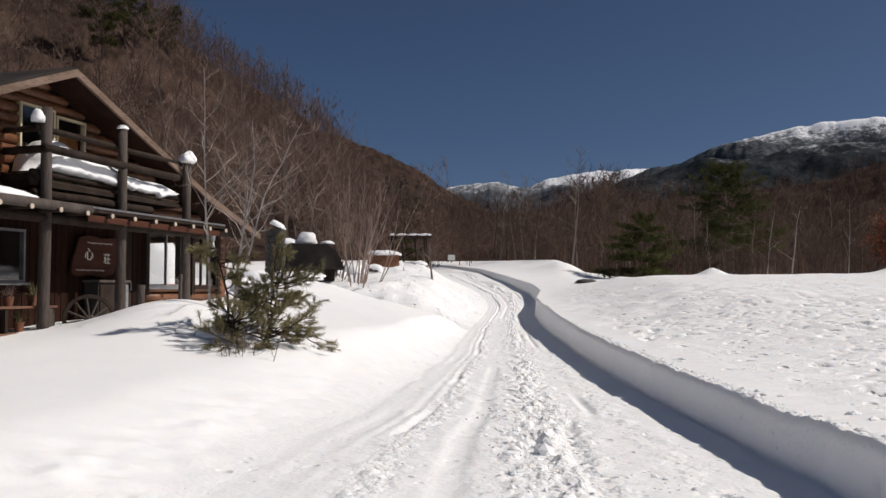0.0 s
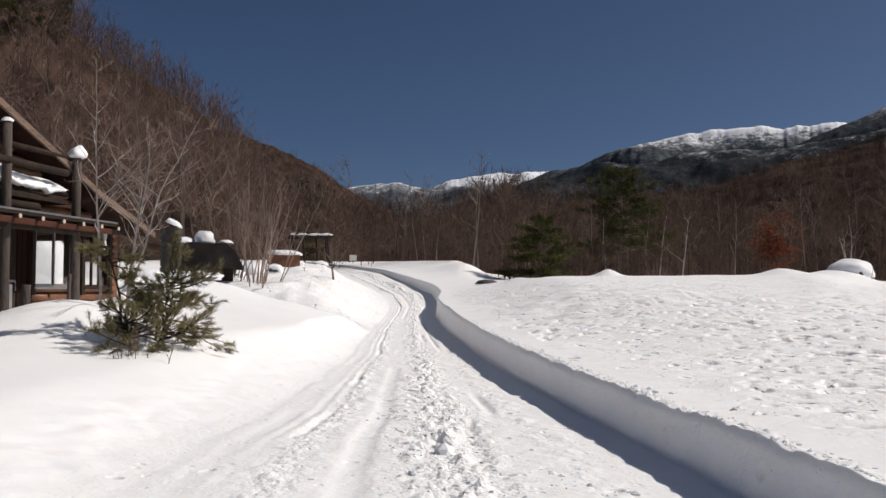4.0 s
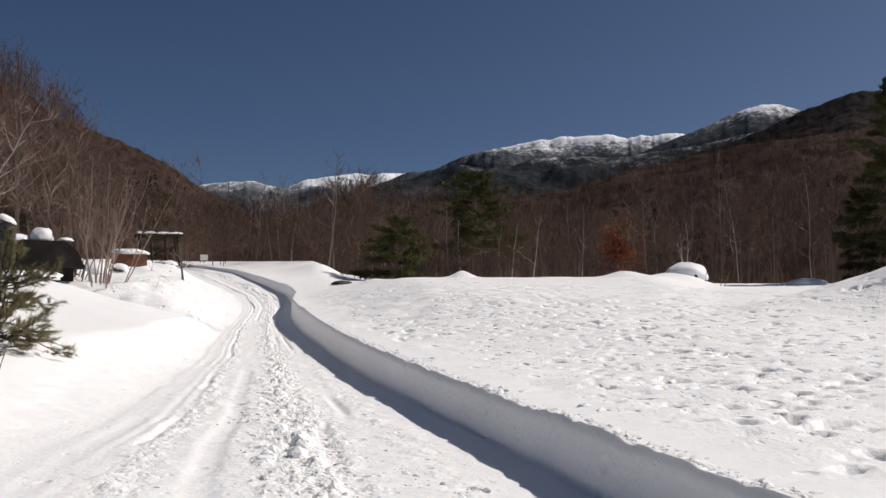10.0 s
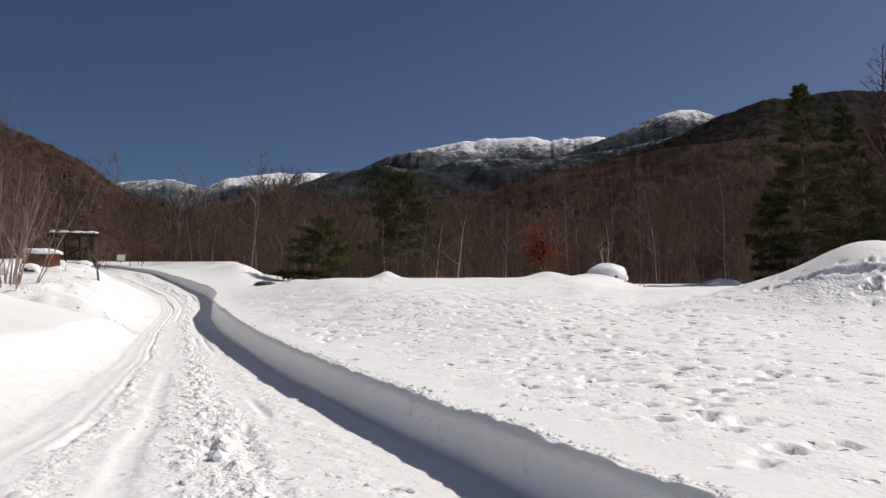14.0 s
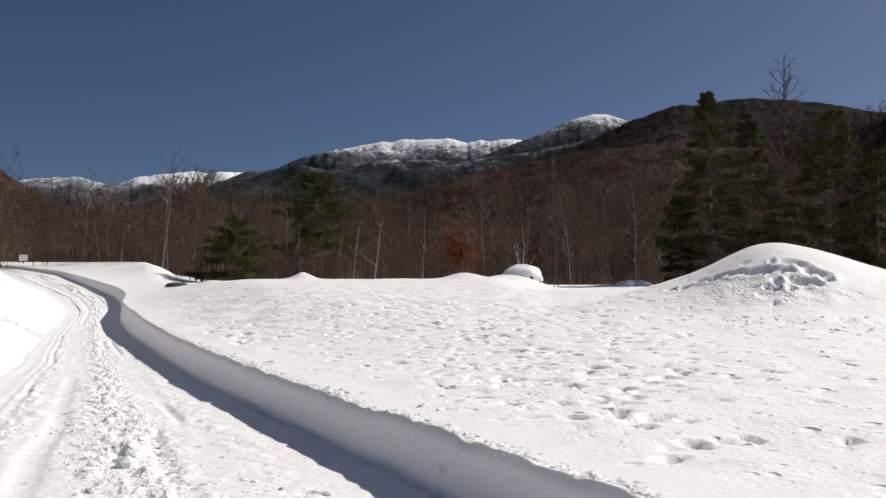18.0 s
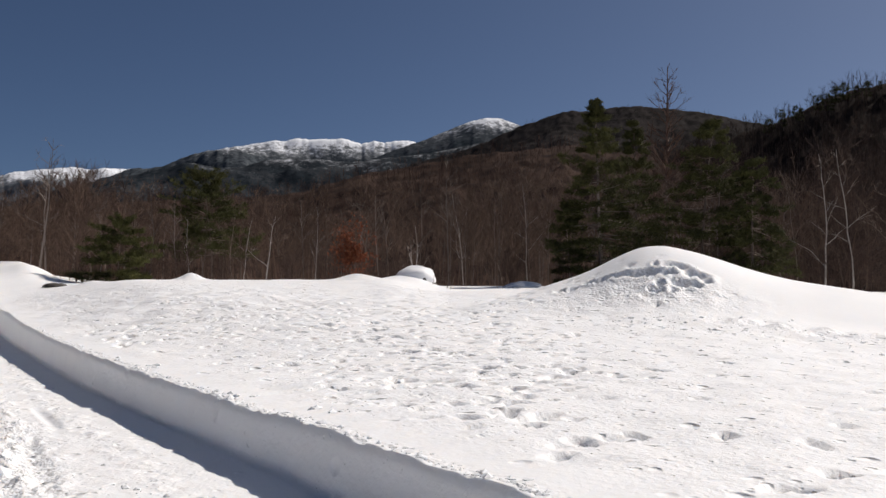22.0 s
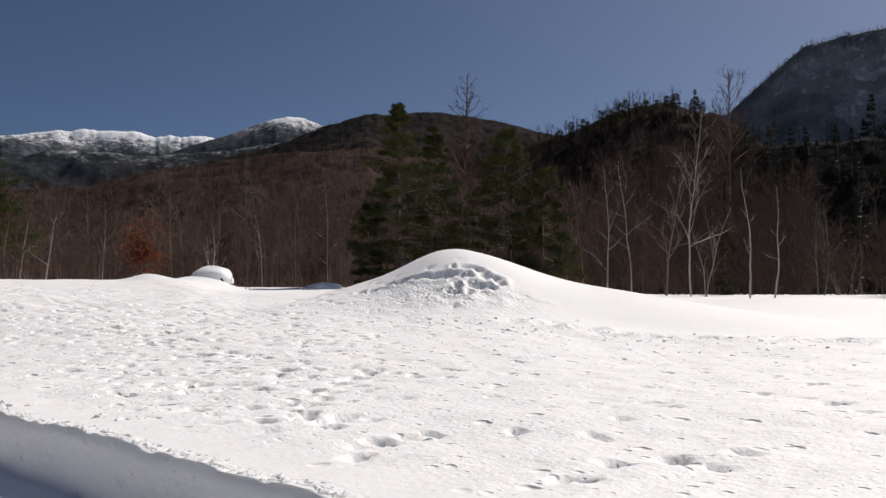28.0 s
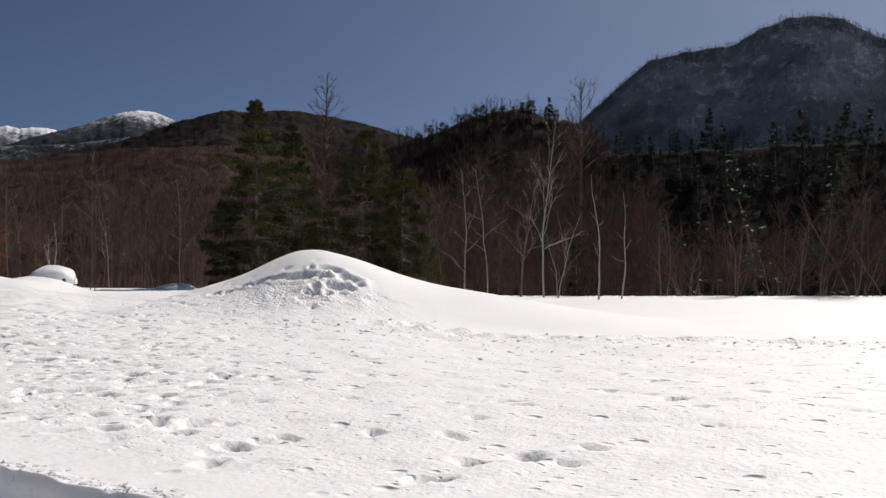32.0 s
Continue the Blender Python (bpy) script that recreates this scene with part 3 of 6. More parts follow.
# hollows dug into the near face of the snow heap: heading, elevation, half width
DUG = ((45.9, 1.19, 0.48), (43.6, 0.76, 0.30), (47.9, 1.58, 0.36), (49.1, 1.06, 0.33), (47.6, 1.11, 0.20), (48.4, 0.49, 0.26), (49.2, 0.39, 0.10), (46.7, 1.66, 0.08), (40.7, 0.06, 0.15), (41.6, 0.20, 0.12), (47.0, 0.43, 0.14), (46.8, 0.06, 0.18), (47.9, 0.02, 0.12), (49.7, 0.66, 0.14), (44.6, 0.99, 0.20), (42.7, 0.55, 0.14))
build_ground()

# ---- distance: hills and mountains ----


LAND_COLS = {}


def ridge_land(name, label, material, ridge, foot, base_z, rough, seed, back=1.6, cols=240, rows=40, category="hill", spurs=0.45, crowns=0.0, size=5.0, crisp=1.0):
    """A hill range from its skyline: ridge rows of (heading, elevation, distance); foot: distance of its foot as a share."""
    hd = np.linspace(ridge[0][0], ridge[-1][0], cols)
    az_ = [r_[0] for r_ in ridge]
    el = np.interp(hd, az_, [r_[1] for r_ in ridge])
    ds = np.interp(hd, az_, [r_[2] for r_ in ridge])
    el = el + rough * fbm(hd * 0.9, hd * 0, seed, 5, 0.6)
    top = EYE[2] + ds * np.tan(np.radians(el))
    s = np.concatenate([np.linspace(0, 1, rows), np.linspace(1.05, back, 10)])
    d = ds[None] * (foot + (1 - foot) * np.minimum(s, 1)[:, None] + np.maximum(s - 1, 0)[:, None])
    shape = np.where(s <= 1, 0.72 * s + 0.28 * s ** 2, 1 - (s - 1) / (back - 1))[:, None]
    x_, y_ = d * np.sin(np.radians(hd))[None], d * np.cos(np.radians(hd))[None]
    spur = fbm(x_ / (0.10 * ds[None]), y_ / (0.10 * ds[None]), seed + 9, 5, 0.55)
    z = base_z + (top[None] - base_z) * shape + spur * (top[None] - base_z) * spurs * (s * (1 - np.clip(s, 0, 1)) ** crisp * 4 * (s < 1))[:, None]
    if crowns:
        z = z + crowns * (tree_crowns(x_, y_, size, seed + 30) - 0.6) * np.where(s <= 1.2, 1, 0)[:, None]
    LAND_COLS[name] = cols
    me = mesh_from(name, np.stack([x_, y_, z], -1).reshape(-1, 3), grid_faces(len(s), cols), material, True)
    return tagged(link(name, me), label, category, kind="structure")


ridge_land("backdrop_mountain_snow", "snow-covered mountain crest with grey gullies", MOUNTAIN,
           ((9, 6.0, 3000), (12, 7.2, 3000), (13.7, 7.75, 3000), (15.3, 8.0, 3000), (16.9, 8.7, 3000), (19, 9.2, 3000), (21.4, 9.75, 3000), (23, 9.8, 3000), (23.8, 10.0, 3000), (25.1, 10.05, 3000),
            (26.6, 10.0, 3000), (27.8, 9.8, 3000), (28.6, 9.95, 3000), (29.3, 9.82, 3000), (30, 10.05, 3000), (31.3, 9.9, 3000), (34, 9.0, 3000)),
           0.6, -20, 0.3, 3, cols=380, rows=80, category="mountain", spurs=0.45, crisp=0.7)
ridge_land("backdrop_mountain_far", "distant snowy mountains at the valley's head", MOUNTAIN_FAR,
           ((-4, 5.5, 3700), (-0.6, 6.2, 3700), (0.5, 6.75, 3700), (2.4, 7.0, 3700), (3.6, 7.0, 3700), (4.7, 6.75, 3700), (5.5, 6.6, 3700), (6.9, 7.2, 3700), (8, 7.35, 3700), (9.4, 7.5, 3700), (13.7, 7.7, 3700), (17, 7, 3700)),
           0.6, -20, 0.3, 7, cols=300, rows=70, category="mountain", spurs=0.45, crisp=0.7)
ridge_land("backdrop_mountain_dome", "dark wooded mountain with a snowy rounded summit", MOUNTAIN_DOME,
           ((27, 8.2, 2300), (28.3, 8.75, 2300), (30.7, 9.65, 2300), (32.2, 10.15, 2300), (33.8, 10.8, 2300), (35.2, 11.3, 2300), (36.0, 11.48, 2300), (36.9, 11.4, 2300), (38.3, 10.9, 2300), (41, 9.5, 2300), (46, 7, 2300)),
           0.6, -20, 0.12, 11, cols=300, rows=60, category="mountain", spurs=0.35, crisp=0.7)
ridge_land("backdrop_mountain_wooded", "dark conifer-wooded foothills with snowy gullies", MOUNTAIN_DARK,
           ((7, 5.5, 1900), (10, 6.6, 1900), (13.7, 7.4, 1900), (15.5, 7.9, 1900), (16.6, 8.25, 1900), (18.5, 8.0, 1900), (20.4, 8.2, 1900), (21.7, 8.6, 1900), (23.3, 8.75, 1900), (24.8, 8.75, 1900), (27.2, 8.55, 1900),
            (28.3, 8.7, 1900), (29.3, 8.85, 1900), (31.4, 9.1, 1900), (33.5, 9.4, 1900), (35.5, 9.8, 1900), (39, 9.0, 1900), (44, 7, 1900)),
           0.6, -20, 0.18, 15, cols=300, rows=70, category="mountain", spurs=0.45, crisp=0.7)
ridge_land("backdrop_hill_far", "grey wooded hill behind the valley forest", HILL_GREY,
           ((31, 8.5, 900), (35, 9.5, 900), (38.3, 10.9, 900), (41, 11.7, 900), (45.9, 11.9, 900), (50.3, 11.2, 900), (53.7, 10.3, 900), (60, 8, 900)), 0.62, -6, 0.15, 13, spurs=0.2, rows=140, crowns=2.6, size=5.0)
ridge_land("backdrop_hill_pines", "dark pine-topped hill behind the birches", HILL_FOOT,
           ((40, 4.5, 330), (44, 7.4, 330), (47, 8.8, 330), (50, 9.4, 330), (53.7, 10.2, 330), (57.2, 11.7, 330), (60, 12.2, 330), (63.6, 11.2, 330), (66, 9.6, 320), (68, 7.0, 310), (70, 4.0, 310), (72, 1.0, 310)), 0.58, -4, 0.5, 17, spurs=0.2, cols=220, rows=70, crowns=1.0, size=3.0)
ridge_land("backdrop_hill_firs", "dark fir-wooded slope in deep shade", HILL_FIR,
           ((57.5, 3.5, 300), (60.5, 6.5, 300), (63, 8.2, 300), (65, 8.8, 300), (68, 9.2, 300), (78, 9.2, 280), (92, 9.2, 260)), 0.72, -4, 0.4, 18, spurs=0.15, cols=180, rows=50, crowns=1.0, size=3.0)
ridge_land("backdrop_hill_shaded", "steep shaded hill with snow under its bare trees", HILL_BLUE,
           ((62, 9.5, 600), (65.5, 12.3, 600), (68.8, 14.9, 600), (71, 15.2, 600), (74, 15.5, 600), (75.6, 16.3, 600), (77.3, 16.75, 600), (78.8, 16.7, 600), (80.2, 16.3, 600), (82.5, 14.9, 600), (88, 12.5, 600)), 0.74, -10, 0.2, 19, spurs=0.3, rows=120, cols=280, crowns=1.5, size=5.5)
ridge_land("backdrop_hill_brown", "bare brown wooded slope beyond the snow field", HILL_BROWN,
           ((-2, 4.5, 330), (4, 5.0, 330), (12, 5.6, 330), (20, 6.2, 330), (24, 6.6, 330), (28, 7.8, 330), (35, 9.0, 330), (41, 9.6, 330), (46, 9.0, 330), (50, 7.5, 330), (54, 4.0, 330), (58, -1.0, 330)), 0.3, -4, 0.2, 23, cols=300, rows=150, crowns=1.2, size=3.2)
ridge_land("backdrop_hill_left_far", "dark wooded hill at the valley's bend", HILL_BROWN,
           ((-14, 10.0, 700), (-10, 10.2, 700), (-7, 10.0, 700), (-3.5, 8.75, 700), (-0.9, 7.4, 700), (0.6, 6.4, 700), (4, 4.5, 700)), 0.6, -5, 0.2, 29, rows=110, crowns=2.6, size=5.0)
ridge_land("backdrop_hill_left", "steep bare wooded hillside above the log house", HILL_BROWN,
           ((-75, 22, 90), (-45, 21, 100), (-28, 18.5, 110), (-19, 16.6, 120), (-14, 13.7, 130), (-10.5, 11.9, 140), (-8.2, 10.5, 140), (-6.6, 8.2, 140), (-5.0, 5.2, 140), (-4, 4.0, 140), (0, 2.6, 140)), 0.36, 1, 0.3, 31, rows=60, crowns=1.2, size=3.0)

# ---- woods ----
TWIG_GREY = mat("grey_twigs", (0.036, 0.033, 0.031), (0.06, 0.056, 0.053), 0.03, 0.9, island=0.4, spec=0.12)
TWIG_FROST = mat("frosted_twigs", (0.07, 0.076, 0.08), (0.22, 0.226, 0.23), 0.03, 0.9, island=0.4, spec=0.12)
TWIG_DARK = mat("dark_twigs", (0.0518, 0.0336, 0.0266), (0.0924, 0.0616, 0.0490), 0.05, 0.9, island=0.4, spec=0.12)
# darker copy of the far woods' brown, with backlit shade put in
TWIG_FOOT = mat("backlit_brown_twigs", (0.0406, 0.0261, 0.0203), (0.0725, 0.0479, 0.0377), 0.06, 0.9, island=0.4, spec=0.12)
TWIG_STEM = mat("grey_stems", (0.11, 0.088, 0.075), (0.21, 0.175, 0.152), 0.2, 0.9, island=0.4, spec=0.12)
# twig colour taken near black to hold the fir slope's shade
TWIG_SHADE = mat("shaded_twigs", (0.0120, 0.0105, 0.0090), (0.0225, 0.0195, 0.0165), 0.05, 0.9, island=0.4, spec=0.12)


def bare_trees(sk, pos, h, rnd, branches, twigs, trunk=0.011, spread=0.34, low=0.25, fine=0.012):
    """Adds many leafless trees to sk: pos n x 3, h n."""
    n = len(pos)
    lean = rnd.normal(0, 0.05, (n, 2)) * h[:, None]
    top = pos + np.column_stack([lean, h])
    mid = pos + (top - pos) * 0.5 + np.column_stack([rnd.normal(0, 0.025, (n, 2)) * h[:, None], np.zeros(n)])
    r = trunk * h * rnd.uniform(0.7, 1.3, n)
    sk.sticks(pos - np.array([0, 0, 0.3]), mid, r, r * 0.6)
    sk.sticks(mid, top, r * 0.6, r * 0.12)
    t = rnd.uniform(low, 0.97, (n, branches))
    p = np.where(t[..., None] < 0.5, pos[:, None] + (mid - pos)[:, None] * (t * 2)[..., None], mid[:, None] + (top - mid)[:, None] * (t * 2 - 1)[..., None])
    az_, el = rnd.uniform(0, 6.283, (n, branches)), np.radians(rnd.uniform(25, 72, (n, branches)))
    ln = h[:, None] * spread * (1.15 - 0.75 * t) * rnd.uniform(0.6, 1.2, (n, branches))
    d = np.stack([np.cos(az_) * np.cos(el), np.sin(az_) * np.cos(el), np.sin(el)], -1)
    q = p + d * ln[..., None]
    rb = np.repeat(r[:, None] * 0.38, branches, 1)
    P, Q, D, RB, LN = p.reshape(-1, 3), q.reshape(-1, 3), d.reshape(-1, 3), rb.ravel(), ln.ravel()
    sk.sticks(P, Q, RB, RB * 0.25)
    k = len(P)
    s = rnd.uniform(0.25, 1.0, (k, twigs))
    tp = P[:, None] + (Q - P)[:, None] * s[..., None]
    td = D[:, None] * 0.7 + rnd.normal(0, 0.55, (k, twigs, 3)) + np.array([0, 0, 0.25])
    td /= np.linalg.norm(td, axis=2, keepdims=True)
    tl = LN[:, None] * rnd.uniform(0.25, 0.6, (k, twigs))
    tq = tp + td * tl[..., None]
    sk.spikes(tp.reshape(-1, 3), tq.reshape(-1, 3), np.maximum(np.repeat(RB * 0.3, twigs), fine))


def woods(name, label, pos, h, seed, branches, twigs, material, **kw):
    sk = Sticks()
    bare_trees(sk, np.asarray(pos, float), np.asarray(h, float), np.random.RandomState(seed), branches, twigs, **kw)
    return tagged(link(name, sk.mesh(name, material)), label, "woods", kind="stuff")


def on_land(name, n, seed, s0=0.05, s1=1.0, a0=-180, a1=180):
    """Random standing places on a hill made by ridge_land."""
    me = bpy.data.objects[name].data
    co = np.empty(len(me.vertices) * 3, np.float32)
    me.vertices.foreach_get("co", co)
    cols = LAND_COLS[name]
    co = co.reshape(-1, cols, 3)
    rows_ = co.shape[0] - 10
    rnd = np.random.RandomState(seed)
    out = []
    while len(out) < n:
        i, j = rnd.uniform(s0, s1) * (rows_ - 1), rnd.uniform(0, cols - 1.001)
        i0, j0 = int(i), int(j)
        i0 = min(i0, rows_ - 2)
        fi, fj = i - i0, j - j0
        p = (co[i0, j0] * (1 - fj) + co[i0, j0 + 1] * fj) * (1 - fi) + (co[i0 + 1, j0] * (1 - fj) + co[i0 + 1, j0 + 1] * fj) * fi
        az_ = math.degrees(math.atan2(p[0], p[1]))
        if a0 <= az_ <= a1:
            out.append(p)
    return np.array(out)




def polar(az_, d):
    return d * math.sin(radians(az_)), d * math.cos(radians(az_))


rnd = np.random.RandomState(41)
pos, hs = [], []
for k in range(350):
    az_, d = rnd.uniform(-3, 60), rnd.uniform(50, 95)
    x_, y_ = polar(az_, d)
    z_ = 2.0 + 1.3 * max(0, (12 - az_) / 12) + (d - 50) * 0.02
    want = np.interp(az_, (-3, 0, 8, 11, 14, 18, 24, 28, 35, 42, 52, 60), (6.2, 6.2, 6.8, 8.0, 6.8, 6.6, 6.7, 7.6, 8.0, 8.0, 8.0, 8.0))
    pos.append((x_, y_, z_))
    hs.append(max(3.0, (1.45 + d * math.tan(radians(want)) - z_) * rnd.uniform(0.6, 1.0)))
woods("valley_woods", "leafless brown trees along the snow field", pos, hs, 1, 20, 9, TWIG_VALLEY, trunk=0.008, spread=0.42, low=0.15, fine=0.014)
pos, hs = [], []
for k in range(110):
    az_, d = rnd.uniform(56, 90), rnd.uniform(46, 75)
    x_, y_ = polar(az_, d)
    pos.append((x_, y_, 1.2))
    hs.append(rnd.uniform(4, 8) * (0.8 if az_ > 70 else 1))
woods("shaded_woods", "dark leafless thicket in the hill's shade", pos, hs, 2, 20, 12, TWIG_DARK, spread=0.45, low=0.1, trunk=0.008)


pos, hs = [], []
for k in range(120):
    az_, d = rnd.uniform(47, 69), rnd.uniform(72, 120)
    x_, y_ = polar(az_, d)
    want = np.interp(az_, (47, 52, 57, 62, 66, 69), (8.0, 8.6, 9.6, 10.2, 9.4, 8.0))
    pos.append((x_, y_, 1.8))
    hs.append((d * math.tan(radians(want)) - 0.4) * rnd.uniform(0.6, 1.0))
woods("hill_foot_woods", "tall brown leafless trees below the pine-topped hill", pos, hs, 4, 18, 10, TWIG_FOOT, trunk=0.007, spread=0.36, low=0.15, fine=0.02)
pos, hs = [], []
for k in range(230):
    az_ = rnd.uniform(5, 90)
    x_, y_ = polar(az_, rnd.uniform(45.5, 54) + (6 if az_ < 12 else 0))
    pos.append((x_, y_, ground_z(x_, y_) - 0.1))
    hs.append(rnd.uniform(0.7, 2.4))
woods("undergrowth", "tangled bare undergrowth along the foot of the woods", pos, hs, 5, 14, 6, TWIG_DARK, trunk=0.012, spread=0.75, low=0.02, fine=0.012)


def canopy(name, label, land, n, h0, h1, seed, spikes, width, material, s0=0.0, s1=1.0, a0=-180, a1=180, spread=0.35):
    """Far wooded slope: each tree a stem with upswept boughs."""
    pos = on_land(land, n, seed, s0, s1, a0, a1)
    rnd = np.random.RandomState(seed + 1)
    h = rnd.uniform(h0, h1, n)
    sk = Sticks()
    top = pos + np.column_stack([rnd.normal(0, 0.04, (n, 2)) * h[:, None], h])
    sk.spikes(pos - np.array([0, 0, 0.5]), pos + (top - pos) * 0.9, h * width)
    t = rnd.uniform(0.1, 0.8, (n, spikes))
    p = pos[:, None] + (top - pos)[:, None] * t[..., None]
    az_ = rnd.uniform(0, 6.283, (n, spikes))
    el = np.radians(rnd.uniform(38, 78, (n, spikes)))
    d = np.stack([np.cos(az_) * np.cos(el), np.sin(az_) * np.cos(el), np.sin(el)], -1)
    q = p + d * (h[:, None] * spread * (1.2 - 0.7 * t) * rnd.uniform(0.6, 1.3, (n, spikes)))[..., None]
    sk.spikes(p.reshape(-1, 3), q.reshape(-1, 3), np.repeat(h * width * 0.75, spikes))
    return tagged(link(name, sk.mesh(name, material)), label, "woods", kind="stuff")


canopy("slope_woods", "bare brown woods covering the slope", "backdrop_hill_brown", 3800, 4, 8, 3, 12, 0.007, TWIG_FAR)
p = on_land("backdrop_hill_left", 520, 6, 0.0, 1.0, -45, 2)
woods("hillside_woods", "bare reddish-brown woods on the steep hillside", p, np.random.RandomState(7).uniform(4.5, 8.5, len(p)), 8, 14, 8, TWIG, trunk=0.007, spread=0.42, low=0.12, fine=0.016)
p = on_land("backdrop_hill_left", 230, 26, 0.72, 1.0, -24, -5)
woods("crest_woods", "bare fine-twigged trees along the hillside's skyline", p, np.random.RandomState(27).uniform(4.0, 6.5, len(p)), 28, 14, 10, TWIG, trunk=0.006, spread=0.45, low=0.15, fine=0.012)
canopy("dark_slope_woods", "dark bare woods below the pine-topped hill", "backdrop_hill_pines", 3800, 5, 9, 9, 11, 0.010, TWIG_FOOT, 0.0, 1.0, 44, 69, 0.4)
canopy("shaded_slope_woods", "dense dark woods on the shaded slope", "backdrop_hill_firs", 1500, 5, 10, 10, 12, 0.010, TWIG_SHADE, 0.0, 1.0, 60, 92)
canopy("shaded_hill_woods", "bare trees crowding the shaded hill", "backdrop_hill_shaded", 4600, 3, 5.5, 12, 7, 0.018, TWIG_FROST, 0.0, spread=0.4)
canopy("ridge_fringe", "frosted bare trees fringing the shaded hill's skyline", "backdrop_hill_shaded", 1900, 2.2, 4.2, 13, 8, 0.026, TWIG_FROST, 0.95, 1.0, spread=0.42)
canopy("grey_hill_woods", "bare trees on the grey hill", "backdrop_hill_far", 2600, 3, 6, 15, 6, 0.012, TWIG_GREY, 0.4, spread=0.42)
pos, hs = [], []
for k in range(75):
    az_, d = rnd.uniform(2, 56), rnd.uniform(47, 72)
    x_, y_ = polar(az_, d)
    pos.append((x_, y_, ground_z(x_, y_) - 0.2))
    hs.append(rnd.uniform(4.0, 7.0))
woods("pale_stems", "slender pale-stemmed bare trees among the brown woods", pos, hs, 6, 9, 5, TWIG_STEM, trunk=0.0075, spread=0.24, low=0.4, fine=0.010)
canopy("far_left_woods", "bare trees on the hill at the valley's bend", "backdrop_hill_left_far", 1500, 5, 9, 18, 8, 0.013, TWIG_STEM, 0.2)


# ---- single trees ----


def limb_paths(rnd, p, d, length, r, segs, bend, up=0.0):
    """One crooked limb: points, directions and radii along it."""
    pts, rad = [p], [r]
    d = d / np.linalg.norm(d)
    for k in range(segs):
        d = d + rnd.normal(0, bend, 3) + np.array([0, 0, up])
        d /= np.linalg.norm(d)
        p = p + d * length / segs
        pts.append(p)
        rad.append(r * (1 - 0.82 * (k + 1) / segs))
    return np.array(pts), np.array(rad)


def bare_tree(name, label, x_, y_, h, seed, bark=BARK, twig=TWIG, stems=1, limbs=10, limb_len=0.4, twigs=7, lean=(0, 0), r=None, low=0.3, angle=(25, 60), sink=0.2, spread=0.0, flare=0.55, bend=0.07, z=None, category="tree", crook=0.13, thin=0.0028):
    """A leafless tree: stems, limbs that fork into branches, and fine twigs on these."""
    rnd = np.random.RandomState(seed)
    base = np.array([x_, y_, ground_z(x_, y_) if z is None else z])
    ob = empty(name, Matrix.Translation(base))
    tagged(ob, label, category)
    r = r or 0.011 * h
    P, Q, W = [], [], []
    for s_ in range(stems):
        tk = Sticks()
        a_ = rnd.uniform(0, 6.28)
        off = np.array([math.cos(a_), math.sin(a_), 0]) * spread * rnd.uniform(0.2, 1)
        d0 = np.array([lean[0] + off[0] * flare / max(spread, 0.01) * (stems > 1), lean[1] + off[1] * flare / max(spread, 0.01) * (stems > 1), 1.0])
        hh = h * (rnd.uniform(0.65, 1.0) if stems > 1 else 1.0)
        pts, rad = limb_paths(rnd, off + np.array([0, 0, -sink]), d0, hh + sink, r * rnd.uniform(0.8, 1.1), 12, bend * 0.85, 0.03)
        rad = rad * np.linspace(1, 0.65, 13)
        tk.sticks(pts[:-1], pts[1:], rad[:-1], rad[1:])
        turn = rnd.uniform(0, 6.28)
        for k in range(limbs):
            t = (low + (0.97 - low) * (k + rnd.rand()) / limbs) * 12
            i = min(int(t), 11)
            p = pts[i] + (pts[i + 1] - pts[i]) * (t - i)
            turn += 2.4 + rnd.normal(0, 0.5)
            el = radians(rnd.uniform(*angle))
            d = np.array([math.cos(turn) * math.cos(el), math.sin(turn) * math.cos(el), math.sin(el)])
            ll = hh * limb_len * (1.15 - t / 12) * rnd.uniform(0.55, 1.25)
            lp, lr = limb_paths(rnd, p, d, ll, rad[i] * rnd.uniform(0.4, 0.62), 6, crook, 0.05)
            tk.sticks(lp[:-1], lp[1:], lr[:-1], lr[1:])
            for m_ in range(max(2, twigs // 2)):
                j = rnd.randint(1, 6)
                u = (lp[j + 1] - lp[j]) / np.linalg.norm(lp[j + 1] - lp[j])
                bp, br = limb_paths(rnd, lp[j] + (lp[j + 1] - lp[j]) * rnd.rand(), u + rnd.normal(0, 0.42, 3) + np.array([0, 0, 0.12]), ll * rnd.uniform(0.28, 0.6) * (1.15 - j / 8), lr[j] * 0.6, 3, crook, 0.05)
                tk.sticks(bp[:-1], bp[1:], br[:-1], br[1:])
                n = max(3, twigs)
                c = rnd.uniform(0.5, 3, n)
                i0 = np.minimum(c.astype(int), 2)
                q = bp[i0] + (bp[i0 + 1] - bp[i0]) * (c - i0)[:, None]
                dd = (bp[3] - bp[0]) / np.linalg.norm(bp[3] - bp[0]) + rnd.normal(0, 0.42, (n, 3)) + np.array([0, 0, 0.15])
                P.append(q)
                Q.append(q + dd * ll * rnd.uniform(0.12, 0.34, (n, 1)))
                W.append(np.full(n, max(thin, br[1] * 0.45)))
            n = max(2, twigs // 2)
            c = rnd.uniform(1.5, 6, n)
            i0 = np.minimum(c.astype(int), 5)
            q = lp[i0] + (lp[i0 + 1] - lp[i0]) * (c - i0)[:, None]
            P.append(q)
            Q.append(q + ((lp[-1] - lp[0]) / ll + rnd.normal(0, 0.45, (n, 3))) * ll * rnd.uniform(0.12, 0.3, (n, 1)))
            W.append(np.full(n, max(thin, lr[3] * 0.4)))
        link("trunk", tk.mesh("trunk", bark), ob)
    fine = Sticks()
